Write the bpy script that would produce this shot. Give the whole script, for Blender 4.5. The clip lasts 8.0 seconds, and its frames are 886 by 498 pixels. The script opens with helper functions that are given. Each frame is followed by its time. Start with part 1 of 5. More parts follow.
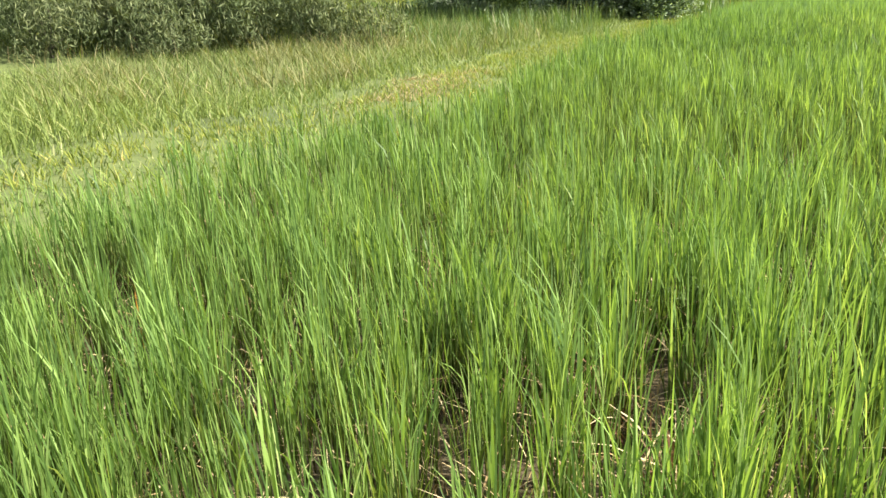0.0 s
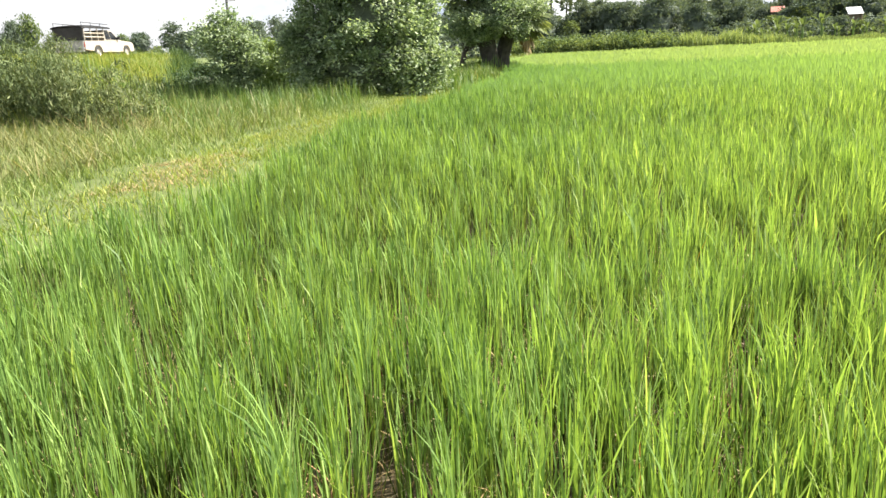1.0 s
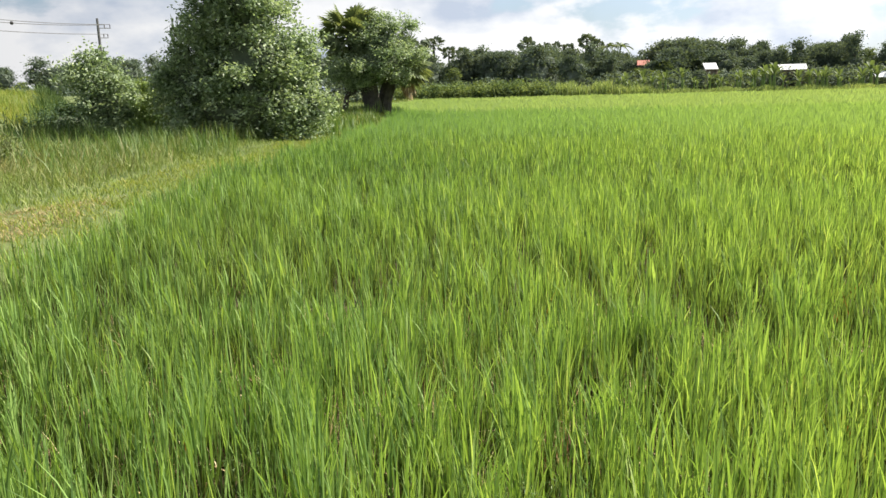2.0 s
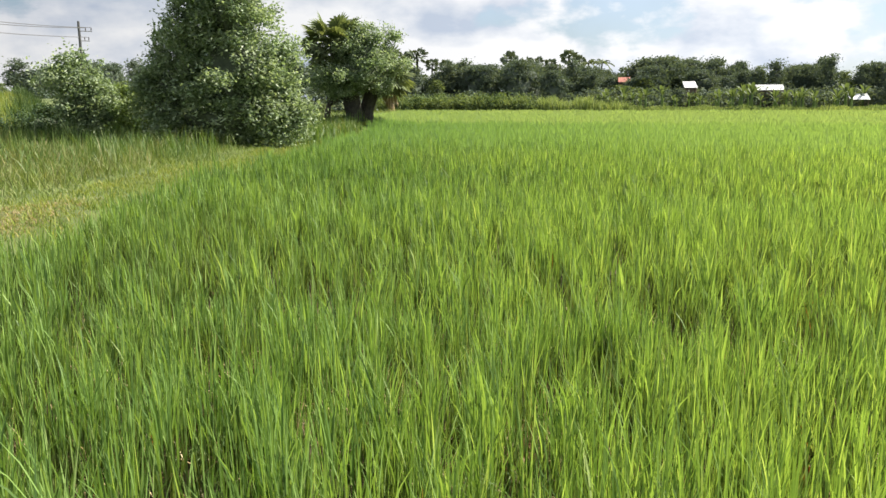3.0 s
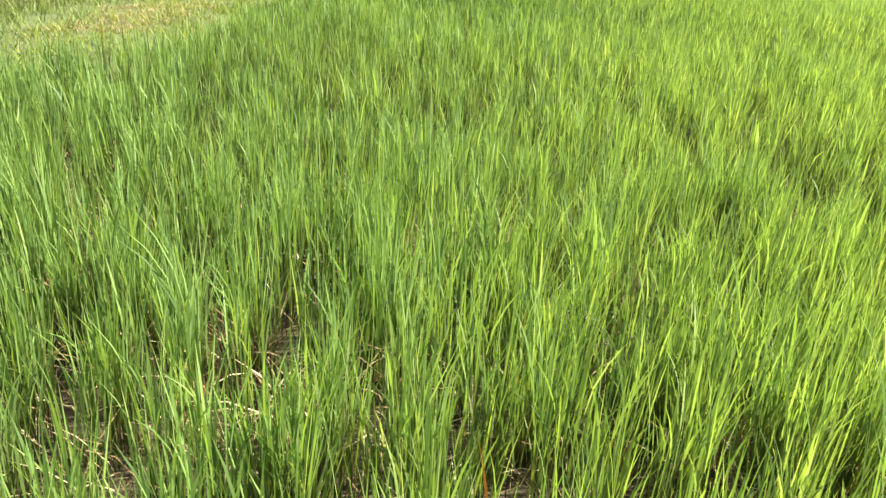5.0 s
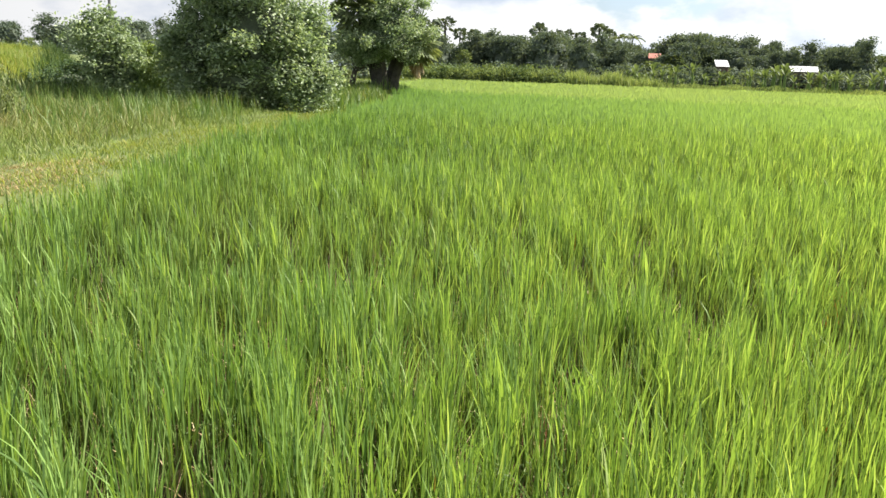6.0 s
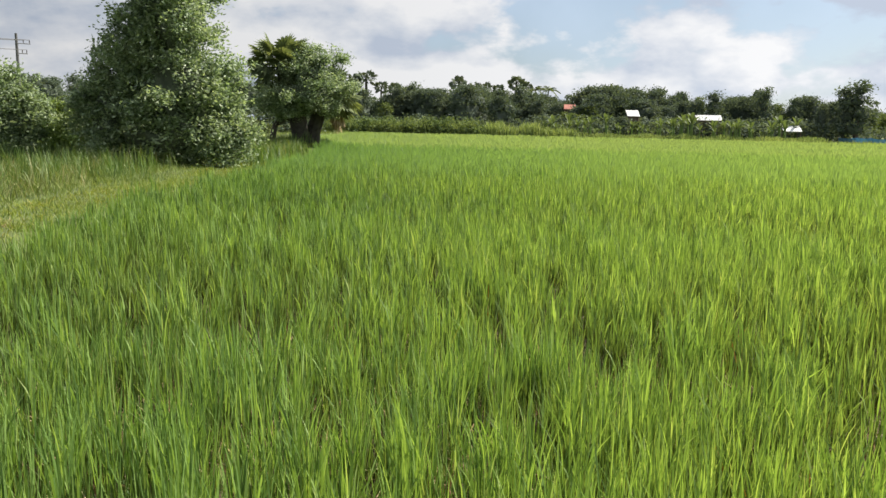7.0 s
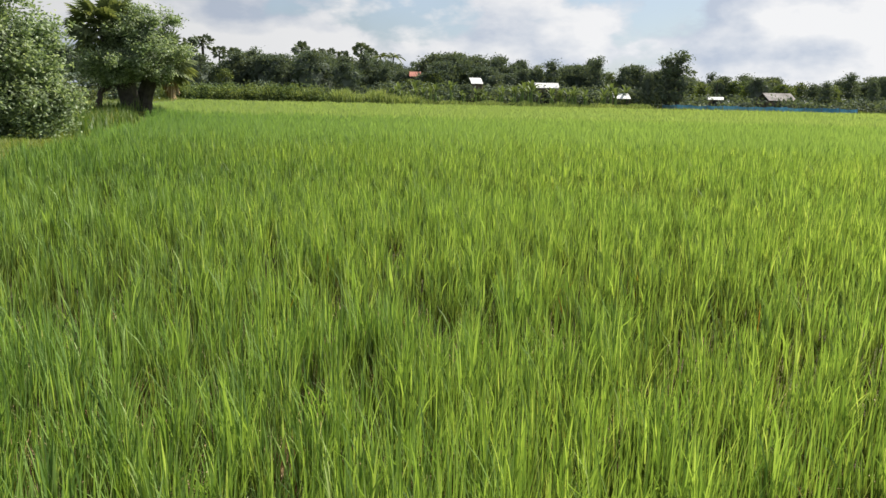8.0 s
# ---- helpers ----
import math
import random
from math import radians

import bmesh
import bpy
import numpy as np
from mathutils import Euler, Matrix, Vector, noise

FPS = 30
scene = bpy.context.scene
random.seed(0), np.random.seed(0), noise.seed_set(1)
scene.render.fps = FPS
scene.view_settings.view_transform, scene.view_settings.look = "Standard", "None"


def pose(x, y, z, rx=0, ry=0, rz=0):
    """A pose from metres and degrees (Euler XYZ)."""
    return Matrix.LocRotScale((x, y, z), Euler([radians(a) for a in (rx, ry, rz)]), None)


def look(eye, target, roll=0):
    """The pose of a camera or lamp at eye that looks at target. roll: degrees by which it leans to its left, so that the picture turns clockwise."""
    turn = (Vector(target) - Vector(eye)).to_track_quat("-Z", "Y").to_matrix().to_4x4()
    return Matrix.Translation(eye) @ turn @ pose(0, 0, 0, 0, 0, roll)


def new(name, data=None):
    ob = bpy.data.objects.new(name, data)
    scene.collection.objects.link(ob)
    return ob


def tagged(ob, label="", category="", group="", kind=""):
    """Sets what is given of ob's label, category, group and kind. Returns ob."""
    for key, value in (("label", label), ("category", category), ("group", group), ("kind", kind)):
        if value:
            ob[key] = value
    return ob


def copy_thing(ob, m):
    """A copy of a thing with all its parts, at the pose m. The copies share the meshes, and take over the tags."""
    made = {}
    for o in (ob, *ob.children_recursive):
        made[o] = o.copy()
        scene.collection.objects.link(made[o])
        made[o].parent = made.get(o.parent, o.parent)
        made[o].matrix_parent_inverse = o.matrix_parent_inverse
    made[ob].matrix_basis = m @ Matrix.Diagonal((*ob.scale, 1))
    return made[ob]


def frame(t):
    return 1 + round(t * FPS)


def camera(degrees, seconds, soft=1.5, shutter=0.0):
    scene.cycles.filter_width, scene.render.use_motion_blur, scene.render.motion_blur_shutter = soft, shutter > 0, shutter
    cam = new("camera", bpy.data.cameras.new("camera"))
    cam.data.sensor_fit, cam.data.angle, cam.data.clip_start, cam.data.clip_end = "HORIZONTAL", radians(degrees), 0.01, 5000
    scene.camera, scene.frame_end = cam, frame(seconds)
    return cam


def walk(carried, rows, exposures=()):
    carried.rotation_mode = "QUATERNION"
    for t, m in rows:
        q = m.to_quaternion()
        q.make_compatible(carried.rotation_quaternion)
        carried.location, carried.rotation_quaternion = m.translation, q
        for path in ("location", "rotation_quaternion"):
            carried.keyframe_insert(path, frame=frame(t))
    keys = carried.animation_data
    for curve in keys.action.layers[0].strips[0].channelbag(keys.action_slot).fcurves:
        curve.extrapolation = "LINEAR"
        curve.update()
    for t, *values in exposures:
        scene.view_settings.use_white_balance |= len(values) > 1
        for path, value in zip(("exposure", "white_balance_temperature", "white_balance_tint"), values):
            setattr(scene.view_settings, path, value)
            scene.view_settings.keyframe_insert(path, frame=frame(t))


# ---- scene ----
# ---- camera ----
cam = camera(61.39, 8.0, soft=1.5)
PATH = [
    (0, (-0.000, 0.000, 1.359), (-0.0000, 1.8898, 0.7041), -3.27),
    (0.5, (0.082, 0.014, 1.428), (0.4244, 1.8907, 0.8284), -3.57),
    (1, (0.205, -0.017, 1.484), (0.7837, 1.8278, 0.9720), -2.97),
    (1.5, (0.305, -0.056, 1.517), (1.0784, 1.7316, 1.0617), -2.18),
    (2, (0.361, -0.100, 1.556), (1.2294, 1.6525, 1.1411), -1.61),
    (2.2, (0.377, -0.117, 1.558), (1.2653, 1.6322, 1.1704), -1.43),
    (2.75, (0.369, -0.154, 1.528), (1.2916, 1.5813, 1.1604), -0.40),
    (3.3, (0.361, -0.192, 1.498), (1.2518, 1.5347, 1.0243), 0.99),
    (3.5, (0.339, -0.172, 1.459), (1.1221, 1.5742, 0.8794), 2.58),
    (4, (0.308, -0.181, 1.403), (0.9227, 1.5468, 0.6047), 3.98),
    (4.2, (0.296, -0.179, 1.388), (0.8686, 1.5362, 0.5333), 4.72),
    (4.6, (0.321, -0.158, 1.427), (0.8622, 1.5500, 0.5377), 5.00),
    (5.3, (0.366, -0.118, 1.499), (1.1039, 1.6182, 0.8348), 2.74),
    (5.5, (0.380, -0.108, 1.520), (1.1879, 1.6303, 0.9509), 2.20),
    (6, (0.395, -0.103, 1.540), (1.2620, 1.6394, 1.0776), 1.88),
    (6.5, (0.399, -0.144, 1.579), (1.3020, 1.6008, 1.2067), 1.26),
    (7, (0.464, -0.180, 1.572), (1.5103, 1.4928, 1.2461), 1.13),
    (7.5, (0.508, -0.227, 1.569), (1.7576, 1.2923, 1.2086), 0.82),
    (8, (0.542, -0.240, 1.558), (1.8931, 1.1787, 1.1568), 1.18),
]
EXPOSURE = [(0.0, 1.78), (0.5, 1.80), (1.0, 1.95), (1.5, 1.57), (2.0, 1.43), (3.5, 1.33), (4.0, 1.70), (5.5, 1.96), (6.0, 1.57), (6.5, 1.38), (7.0, 1.10), (7.5, 1.02), (8.0, 1.0)]
walk(cam, [(t, look(eye, target, roll)) for t, eye, target, roll in PATH], EXPOSURE)

# ---- sky and sun ----
SUN_AZ, SUN_EL = 99.0, 43.0      # degrees clockwise from +y, degrees over the horizon


def build_world():
    world = bpy.data.worlds.new("sky")
    scene.world = world
    world.use_nodes = True
    nt = world.node_tree
    nt.nodes.clear()
    n, l = nt.nodes.new, nt.links.new
    sky = n("ShaderNodeTexSky")
    sky.sky_type = "NISHITA"
    sky.sun_disc = False
    sky.sun_elevation, sky.sun_rotation = radians(SUN_EL), radians(SUN_AZ)
    sky.air_density, sky.dust_density, sky.ozone_density = 1.0, 1.2, 1.5
    coord = n("ShaderNodeTexCoord")
    stretch = n("ShaderNodeMapping")
    stretch.inputs["Scale"].default_value = (1.0, 1.0, 2.0)
    stretch.inputs["Location"].default_value = (3.1, 0.7, 0.0)
    big = n("ShaderNodeTexNoise")
    big.inputs["Scale"].default_value, big.inputs["Detail"].default_value = 3.3, 12.0
    big.inputs["Roughness"].default_value, big.inputs["Distortion"].default_value = 0.54, 0.0
    cover = n("ShaderNodeValToRGB")
    cover.color_ramp.elements[0].position, cover.color_ramp.elements[1].position = 0.46, 0.505
    above = n("ShaderNodeVectorMath")
    above.inputs[1].default_value = (0.05, -0.01, 0.09)
    fine = n("ShaderNodeTexNoise")
    for key in ("Scale", "Detail", "Roughness", "Distortion"):
        fine.inputs[key].default_value = big.inputs[key].default_value
    swell = n("ShaderNodeMath")
    swell.operation = "SUBTRACT"
    lift = n("ShaderNodeMath")
    lift.operation = "MULTIPLY_ADD"
    lift.inputs[1].default_value, lift.inputs[2].default_value = 3.4, 0.60
    tone = n("ShaderNodeValToRGB")
    tone.color_ramp.elements[0].position, tone.color_ramp.elements[1].position = 0.25, 0.76
    tone.color_ramp.elements[0].color = (0.54, 0.61, 0.73, 1)
    tone.color_ramp.elements[1].color = (0.94, 0.945, 0.96, 1)
    dim = n("ShaderNodeVectorMath")
    dim.operation = "SCALE"
    dim.inputs["Scale"].default_value = 0.10
    haze = n("ShaderNodeMix")
    haze.data_type = "RGBA"
    haze.inputs["B"].default_value = (0.68, 0.82, 1.0, 1)
    veil = n("ShaderNodeTexNoise")
    veil.inputs["Scale"].default_value, veil.inputs["Detail"].default_value = 2.1, 6.0
    thin = n("ShaderNodeMapRange")
    thin.inputs["From Min"].default_value, thin.inputs["From Max"].default_value = 0.36, 0.62
    thin.inputs["To Min"].default_value, thin.inputs["To Max"].default_value = 0.2, 0.85
    mix = n("ShaderNodeMix")
    mix.data_type = "RGBA"
    back = n("ShaderNodeBackground")
    back.inputs["Strength"].default_value = 0.54
    out = n("ShaderNodeOutputWorld")
    l(coord.outputs["Generated"], stretch.inputs["Vector"])
    l(stretch.outputs["Vector"], big.inputs["Vector"])
    l(stretch.outputs["Vector"], above.inputs[0])
    l(above.outputs["Vector"], fine.inputs["Vector"])
    l(big.outputs["Fac"], swell.inputs[0])
    l(fine.outputs["Fac"], swell.inputs[1])
    l(swell.outputs["Value"], lift.inputs[0])
    split = n("ShaderNodeSeparateXYZ")
    l(coord.outputs["Generated"], split.inputs["Vector"])
    low = n("ShaderNodeMapRange")
    low.inputs["From Min"].default_value, low.inputs["From Max"].default_value = 0.02, 0.24
    low.inputs["To Min"].default_value, low.inputs["To Max"].default_value = 0.055, 0.0
    l(split.outputs["Z"], low.inputs["Value"])
    bank = n("ShaderNodeMath")
    l(big.outputs["Fac"], bank.inputs[0])
    l(low.outputs["Result"], bank.inputs[1])
    l(bank.outputs["Value"], cover.inputs["Fac"])
    l(lift.outputs["Value"], tone.inputs["Fac"])
    l(coord.outputs["Generated"], veil.inputs["Vector"])
    l(veil.outputs["Fac"], thin.inputs["Value"])
    l(thin.outputs["Result"], haze.inputs["Factor"])
    l(sky.outputs["Color"], dim.inputs[0])
    l(dim.outputs["Vector"], haze.inputs["A"])
    l(cover.outputs["Color"], mix.inputs["Factor"])
    l(haze.outputs["Result"], mix.inputs["A"])
    toward = n("ShaderNodeVectorMath")
    toward.operation = "DOT_PRODUCT"
    toward.inputs[1].default_value = (math.sin(radians(SUN_AZ)), math.cos(radians(SUN_AZ)), 0.0)
    side = n("ShaderNodeMapRange")
    side.inputs["From Min"].default_value, side.inputs["From Max"].default_value = -0.35, 0.75
    side.inputs["To Min"].default_value, side.inputs["To Max"].default_value = 0.56, 0.89
    lit = n("ShaderNodeVectorMath")
    lit.operation = "SCALE"
    l(coord.outputs["Generated"], toward.inputs[0])
    l(toward.outputs["Value"], side.inputs["Value"])
    l(mix.outputs["Result"], lit.inputs[0])
    l(side.outputs["Result"], lit.inputs["Scale"])
    l(tone.outputs["Color"], mix.inputs["B"])
    l(lit.outputs["Vector"], back.inputs["Color"])
    l(back.outputs["Background"], out.inputs["Surface"])


build_world()
sun = new("sun", bpy.data.lights.new("sun", "SUN"))
sun.data.energy, sun.data.angle, sun.data.color = 4.75, radians(0.6), (1.0, 0.93, 0.80)
sun_way = Vector((math.sin(radians(SUN_AZ)) * math.cos(radians(SUN_EL)), math.cos(radians(SUN_AZ)) * math.cos(radians(SUN_EL)), math.sin(radians(SUN_EL))))
sun.matrix_world = look(sun_way * 60, (0, 0, 0))

# ---- materials ----


def base_nodes(name):
    m = bpy.data.materials.new(name)
    m.use_nodes = True
    nt = m.node_tree
    nt.nodes.clear()
    out = nt.nodes.new("ShaderNodeOutputMaterial")
    return m, nt, out


def ramp(nt, source, stops):
    r = nt.nodes.new("ShaderNodeValToRGB")
    els = r.color_ramp.elements
    while len(els) < len(stops):
        els.new(0.5)
    for e, (p, c) in zip(els, stops):
        e.position, e.color = p, (*c, 1)
    nt.links.new(source, r.inputs["Fac"])
    return r.outputs["Color"]


def noise_of(nt, scale, detail=4.0, rough=0.55, vector=None):
    t = nt.nodes.new("ShaderNodeTexNoise")
    t.inputs["Scale"].default_value, t.inputs["Detail"].default_value, t.inputs["Roughness"].default_value = scale, detail, rough
    if vector is None:
        vector = nt.nodes.new("ShaderNodeNewGeometry").outputs["Position"]
    nt.links.new(vector, t.inputs["Vector"])
    return t.outputs["Fac"]


def blend(nt, a, b, factor, mode="MIX"):
    m = nt.nodes.new("ShaderNodeMix")
    m.data_type, m.blend_type = "RGBA", mode
    for socket, v in ((m.inputs["A"], a), (m.inputs["B"], b), (m.inputs["Factor"], factor)):
        if isinstance(v, bpy.types.NodeSocket):
            nt.links.new(v, socket)
        elif isinstance(v, tuple):
            socket.default_value = (*v, 1)
        else:
            socket.default_value = v
    return m.outputs["Result"]


def leaf_material(name, stops, patch=None, slope=None, patch_scale=0.15, through_part=0.4, rough=0.45, through_tint=(1.15, 1.1, 0.5), foot=None, gloss=0.5, sheen=(1.0, 1.0, 1.0)):
    """A leaf: a colour for each leaf or blade, patches over the stand, light that comes through it; foot: colour and
    height of the dry lower part, darkened for the shade between the plants; sheen: tint of what its face throws back.
    """
    m, nt, out = base_nodes(name)
    geo = nt.nodes.new("ShaderNodeNewGeometry")
    col = ramp(nt, geo.outputs["Random Per Island"], stops)
    if patch:
        f = ramp(nt, noise_of(nt, patch_scale, 5.0, 0.6, geo.outputs["Position"]), [(0.38, (0, 0, 0)), (0.62, (1, 1, 1))])
        col = blend(nt, col, blend(nt, col, patch, 1.0, "MULTIPLY"), f)
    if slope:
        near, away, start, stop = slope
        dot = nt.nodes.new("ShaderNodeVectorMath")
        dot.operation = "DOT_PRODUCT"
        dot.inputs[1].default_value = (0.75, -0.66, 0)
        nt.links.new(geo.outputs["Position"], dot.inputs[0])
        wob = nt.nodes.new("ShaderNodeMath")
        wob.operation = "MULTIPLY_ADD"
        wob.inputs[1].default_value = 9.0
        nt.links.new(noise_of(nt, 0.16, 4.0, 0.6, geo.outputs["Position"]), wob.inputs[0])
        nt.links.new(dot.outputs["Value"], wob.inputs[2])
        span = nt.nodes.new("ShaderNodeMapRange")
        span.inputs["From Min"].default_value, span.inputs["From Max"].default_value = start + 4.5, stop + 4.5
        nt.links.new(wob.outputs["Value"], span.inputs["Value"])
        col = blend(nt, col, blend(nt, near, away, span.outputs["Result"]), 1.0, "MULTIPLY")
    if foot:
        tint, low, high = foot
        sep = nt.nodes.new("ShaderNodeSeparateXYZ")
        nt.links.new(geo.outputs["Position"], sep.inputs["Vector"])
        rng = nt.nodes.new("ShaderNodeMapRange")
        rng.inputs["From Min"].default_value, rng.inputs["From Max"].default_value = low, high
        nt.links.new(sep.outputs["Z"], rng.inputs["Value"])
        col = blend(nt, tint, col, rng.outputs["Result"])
    p = nt.nodes.new("ShaderNodeBsdfPrincipled")
    p.inputs["Roughness"].default_value = rough
    p.inputs["Specular IOR Level"].default_value = gloss
    nt.links.new(blend(nt, col, sheen, 1.0, "MULTIPLY"), p.inputs["Base Color"])
    tr = nt.nodes.new("ShaderNodeBsdfTranslucent")
    nt.links.new(blend(nt, col, through_tint, 1.0, "MULTIPLY"), tr.inputs["Color"])
    mix = nt.nodes.new("ShaderNodeMixShader")
    mix.inputs["Fac"].default_value = through_part
    nt.links.new(p.outputs["BSDF"], mix.inputs[1])
    nt.links.new(tr.outputs["BSDF"], mix.inputs[2])
    nt.links.new(mix.outputs["Shader"], out.inputs["Surface"])
    return m


def plain_material(name, dark, light, scale=3.0, rough=0.7, metal=0.0, bump=0.0, bump_scale=30.0, fine=40.0, local=False):
    """Two tones mixed at a large and a fine scale, with relief."""
    m, nt, out = base_nodes(name)
    vec = nt.nodes.new("ShaderNodeTexCoord").outputs["Object"] if local else None
    f = noise_of(nt, scale, 6.0, 0.6, vec)
    g = noise_of(nt, fine, 4.0, 0.6, vec)
    col = ramp(nt, f, [(0.3, dark), (0.7, light)])
    col = blend(nt, col, ramp(nt, g, [(0.25, (0.72, 0.72, 0.72)), (0.75, (1.15, 1.15, 1.15))]), 0.7, "MULTIPLY")
    p = nt.nodes.new("ShaderNodeBsdfPrincipled")
    p.inputs["Roughness"].default_value, p.inputs["Metallic"].default_value = rough, metal
    nt.links.new(col, p.inputs["Base Color"])
    if bump:
        b = nt.nodes.new("ShaderNodeBump")
        b.inputs["Strength"].default_value, b.inputs["Distance"].default_value = bump, 0.03
        nt.links.new(noise_of(nt, bump_scale, 5.0, 0.6, vec), b.inputs["Height"])
        nt.links.new(b.outputs["Normal"], p.inputs["Normal"])
    nt.links.new(p.outputs["BSDF"], out.inputs["Surface"])
    return m


# dry foot colour of the rice also carries the shade between the hills
M_RICE = leaf_material("rice_leaf", [(0.0, (0.09, 0.148, 0.046)), (0.3, (0.155, 0.238, 0.07)), (0.7, (0.265, 0.372, 0.108)), (0.95, (0.385, 0.495, 0.165)), (1.0, (0.46, 0.52, 0.22))],
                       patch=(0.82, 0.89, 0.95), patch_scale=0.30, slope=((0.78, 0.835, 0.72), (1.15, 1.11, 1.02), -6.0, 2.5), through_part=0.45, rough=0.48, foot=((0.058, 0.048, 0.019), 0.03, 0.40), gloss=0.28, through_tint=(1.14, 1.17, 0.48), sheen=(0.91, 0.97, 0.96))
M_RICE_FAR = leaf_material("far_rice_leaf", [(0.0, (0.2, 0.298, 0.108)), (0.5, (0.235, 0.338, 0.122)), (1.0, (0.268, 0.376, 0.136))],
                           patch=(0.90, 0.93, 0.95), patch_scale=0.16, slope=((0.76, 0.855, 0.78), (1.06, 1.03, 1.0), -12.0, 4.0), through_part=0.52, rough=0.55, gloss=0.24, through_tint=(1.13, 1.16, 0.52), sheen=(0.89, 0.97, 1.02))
# far rice is paler and less saturated: distance haze put into its colour
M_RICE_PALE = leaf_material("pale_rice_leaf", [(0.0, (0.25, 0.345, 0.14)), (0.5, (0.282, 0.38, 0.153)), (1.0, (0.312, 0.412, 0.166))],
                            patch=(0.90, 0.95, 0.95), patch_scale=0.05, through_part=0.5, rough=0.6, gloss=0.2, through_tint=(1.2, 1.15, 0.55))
M_VERGE = leaf_material("verge_grass_leaf", [(0.0, (0.09, 0.14, 0.045)), (0.45, (0.155, 0.222, 0.068)), (0.85, (0.24, 0.31, 0.105)), (1.0, (0.38, 0.40, 0.22))],
                        patch=(1.1, 1.04, 0.9), patch_scale=0.35, through_part=0.4, rough=0.6, gloss=0.2)
M_TALL = leaf_material("tall_grass_leaf", [(0.0, (0.075, 0.13, 0.03)), (0.6, (0.135, 0.20, 0.05)), (0.93, (0.21, 0.25, 0.08)), (1.0, (0.30, 0.25, 0.12))],
                       patch=(0.8, 0.95, 0.8), patch_scale=0.3, through_part=0.35, rough=0.5)
M_BANK = leaf_material("bank_grass_leaf", [(0.0, (0.10, 0.16, 0.035)), (0.5, (0.19, 0.265, 0.055)), (0.88, (0.28, 0.32, 0.085)), (1.0, (0.40, 0.34, 0.15))],
                       patch=(1.08, 0.97, 0.85), patch_scale=0.35, through_part=0.42, rough=0.6, gloss=0.15)
M_BUND = leaf_material("bund_grass_leaf", [(0.0, (0.11, 0.17, 0.035)), (0.5, (0.20, 0.27, 0.055)), (0.9, (0.29, 0.34, 0.08)), (1.0, (0.40, 0.37, 0.15))],
                       patch=(1.1, 0.95, 0.85), patch_scale=0.4, through_part=0.4, rough=0.6, gloss=0.2)
# ditch grass green is kept very dark: it carries the hollow's shade
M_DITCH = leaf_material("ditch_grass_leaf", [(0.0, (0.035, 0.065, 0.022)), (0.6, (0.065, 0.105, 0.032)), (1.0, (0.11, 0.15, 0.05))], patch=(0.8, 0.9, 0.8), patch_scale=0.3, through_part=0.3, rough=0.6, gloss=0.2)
M_REED = leaf_material("rough_grass_leaf", [(0.0, (0.10, 0.125, 0.05)), (0.5, (0.20, 0.225, 0.09)), (0.85, (0.31, 0.30, 0.14)), (1.0, (0.43, 0.37, 0.21))],
                       patch=(0.85, 0.9, 0.85), patch_scale=0.5, through_part=0.35, rough=0.6, gloss=0.2)
M_STRAW = leaf_material("dry_straw", [(0.0, (0.20, 0.13, 0.06)), (0.5, (0.42, 0.30, 0.14)), (1.0, (0.66, 0.55, 0.32))], through_part=0.2, rough=0.6, through_tint=(1, 0.9, 0.7))
M_DRY = leaf_material("dry_grass_leaf", [(0.0, (0.23, 0.19, 0.095)), (0.5, (0.35, 0.29, 0.15)), (1.0, (0.48, 0.405, 0.23))], patch=(1.0, 0.92, 0.85), patch_scale=0.9, through_part=0.3, rough=0.7, through_tint=(1, 0.95, 0.7), gloss=0.15)
M_STUBBLE = leaf_material("brown_stem", [(0.0, (0.08, 0.04, 0.025)), (0.5, (0.20, 0.10, 0.055)), (1.0, (0.38, 0.24, 0.13))], through_part=0.15, rough=0.7, through_tint=(1, 0.8, 0.6), gloss=0.2)
M_ORANGE = leaf_material("withered_leaf", [(0.0, (0.36, 0.13, 0.03)), (0.5, (0.46, 0.24, 0.04)), (1.0, (0.50, 0.38, 0.06))], through_part=0.35, rough=0.5, through_tint=(1.2, 0.9, 0.5))
M_LEAF = leaf_material("broad_leaf", [(0.0, (0.12, 0.16, 0.09)), (0.35, (0.22, 0.285, 0.16)), (0.65, (0.325, 0.40, 0.24)), (0.9, (0.40, 0.47, 0.31)), (1.0, (0.46, 0.51, 0.37))],
                       patch=(0.80, 0.86, 0.84), patch_scale=0.8, through_part=0.43, rough=0.45, gloss=0.35, through_tint=(1.08, 1.1, 0.6))
M_LEAF_LIGHT = leaf_material("light_leaf", [(0.0, (0.11, 0.165, 0.045)), (0.6, (0.19, 0.27, 0.07)), (1.0, (0.31, 0.39, 0.12))], patch=(0.8, 0.9, 0.8), patch_scale=0.8, through_part=0.3, rough=0.4)
# dark leaf colour paints the shade left of the roadside bush
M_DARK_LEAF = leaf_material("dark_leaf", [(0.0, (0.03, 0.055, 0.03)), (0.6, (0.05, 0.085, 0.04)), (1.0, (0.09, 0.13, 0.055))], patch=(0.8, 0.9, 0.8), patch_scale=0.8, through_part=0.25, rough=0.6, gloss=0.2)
M_SHRUB = leaf_material("shrub_leaf", [(0.0, (0.075, 0.10, 0.045)), (0.6, (0.135, 0.165, 0.075)), (1.0, (0.25, 0.27, 0.14))], patch=(0.75, 0.85, 0.8), patch_scale=0.5, through_part=0.3, rough=0.7, gloss=0.15)
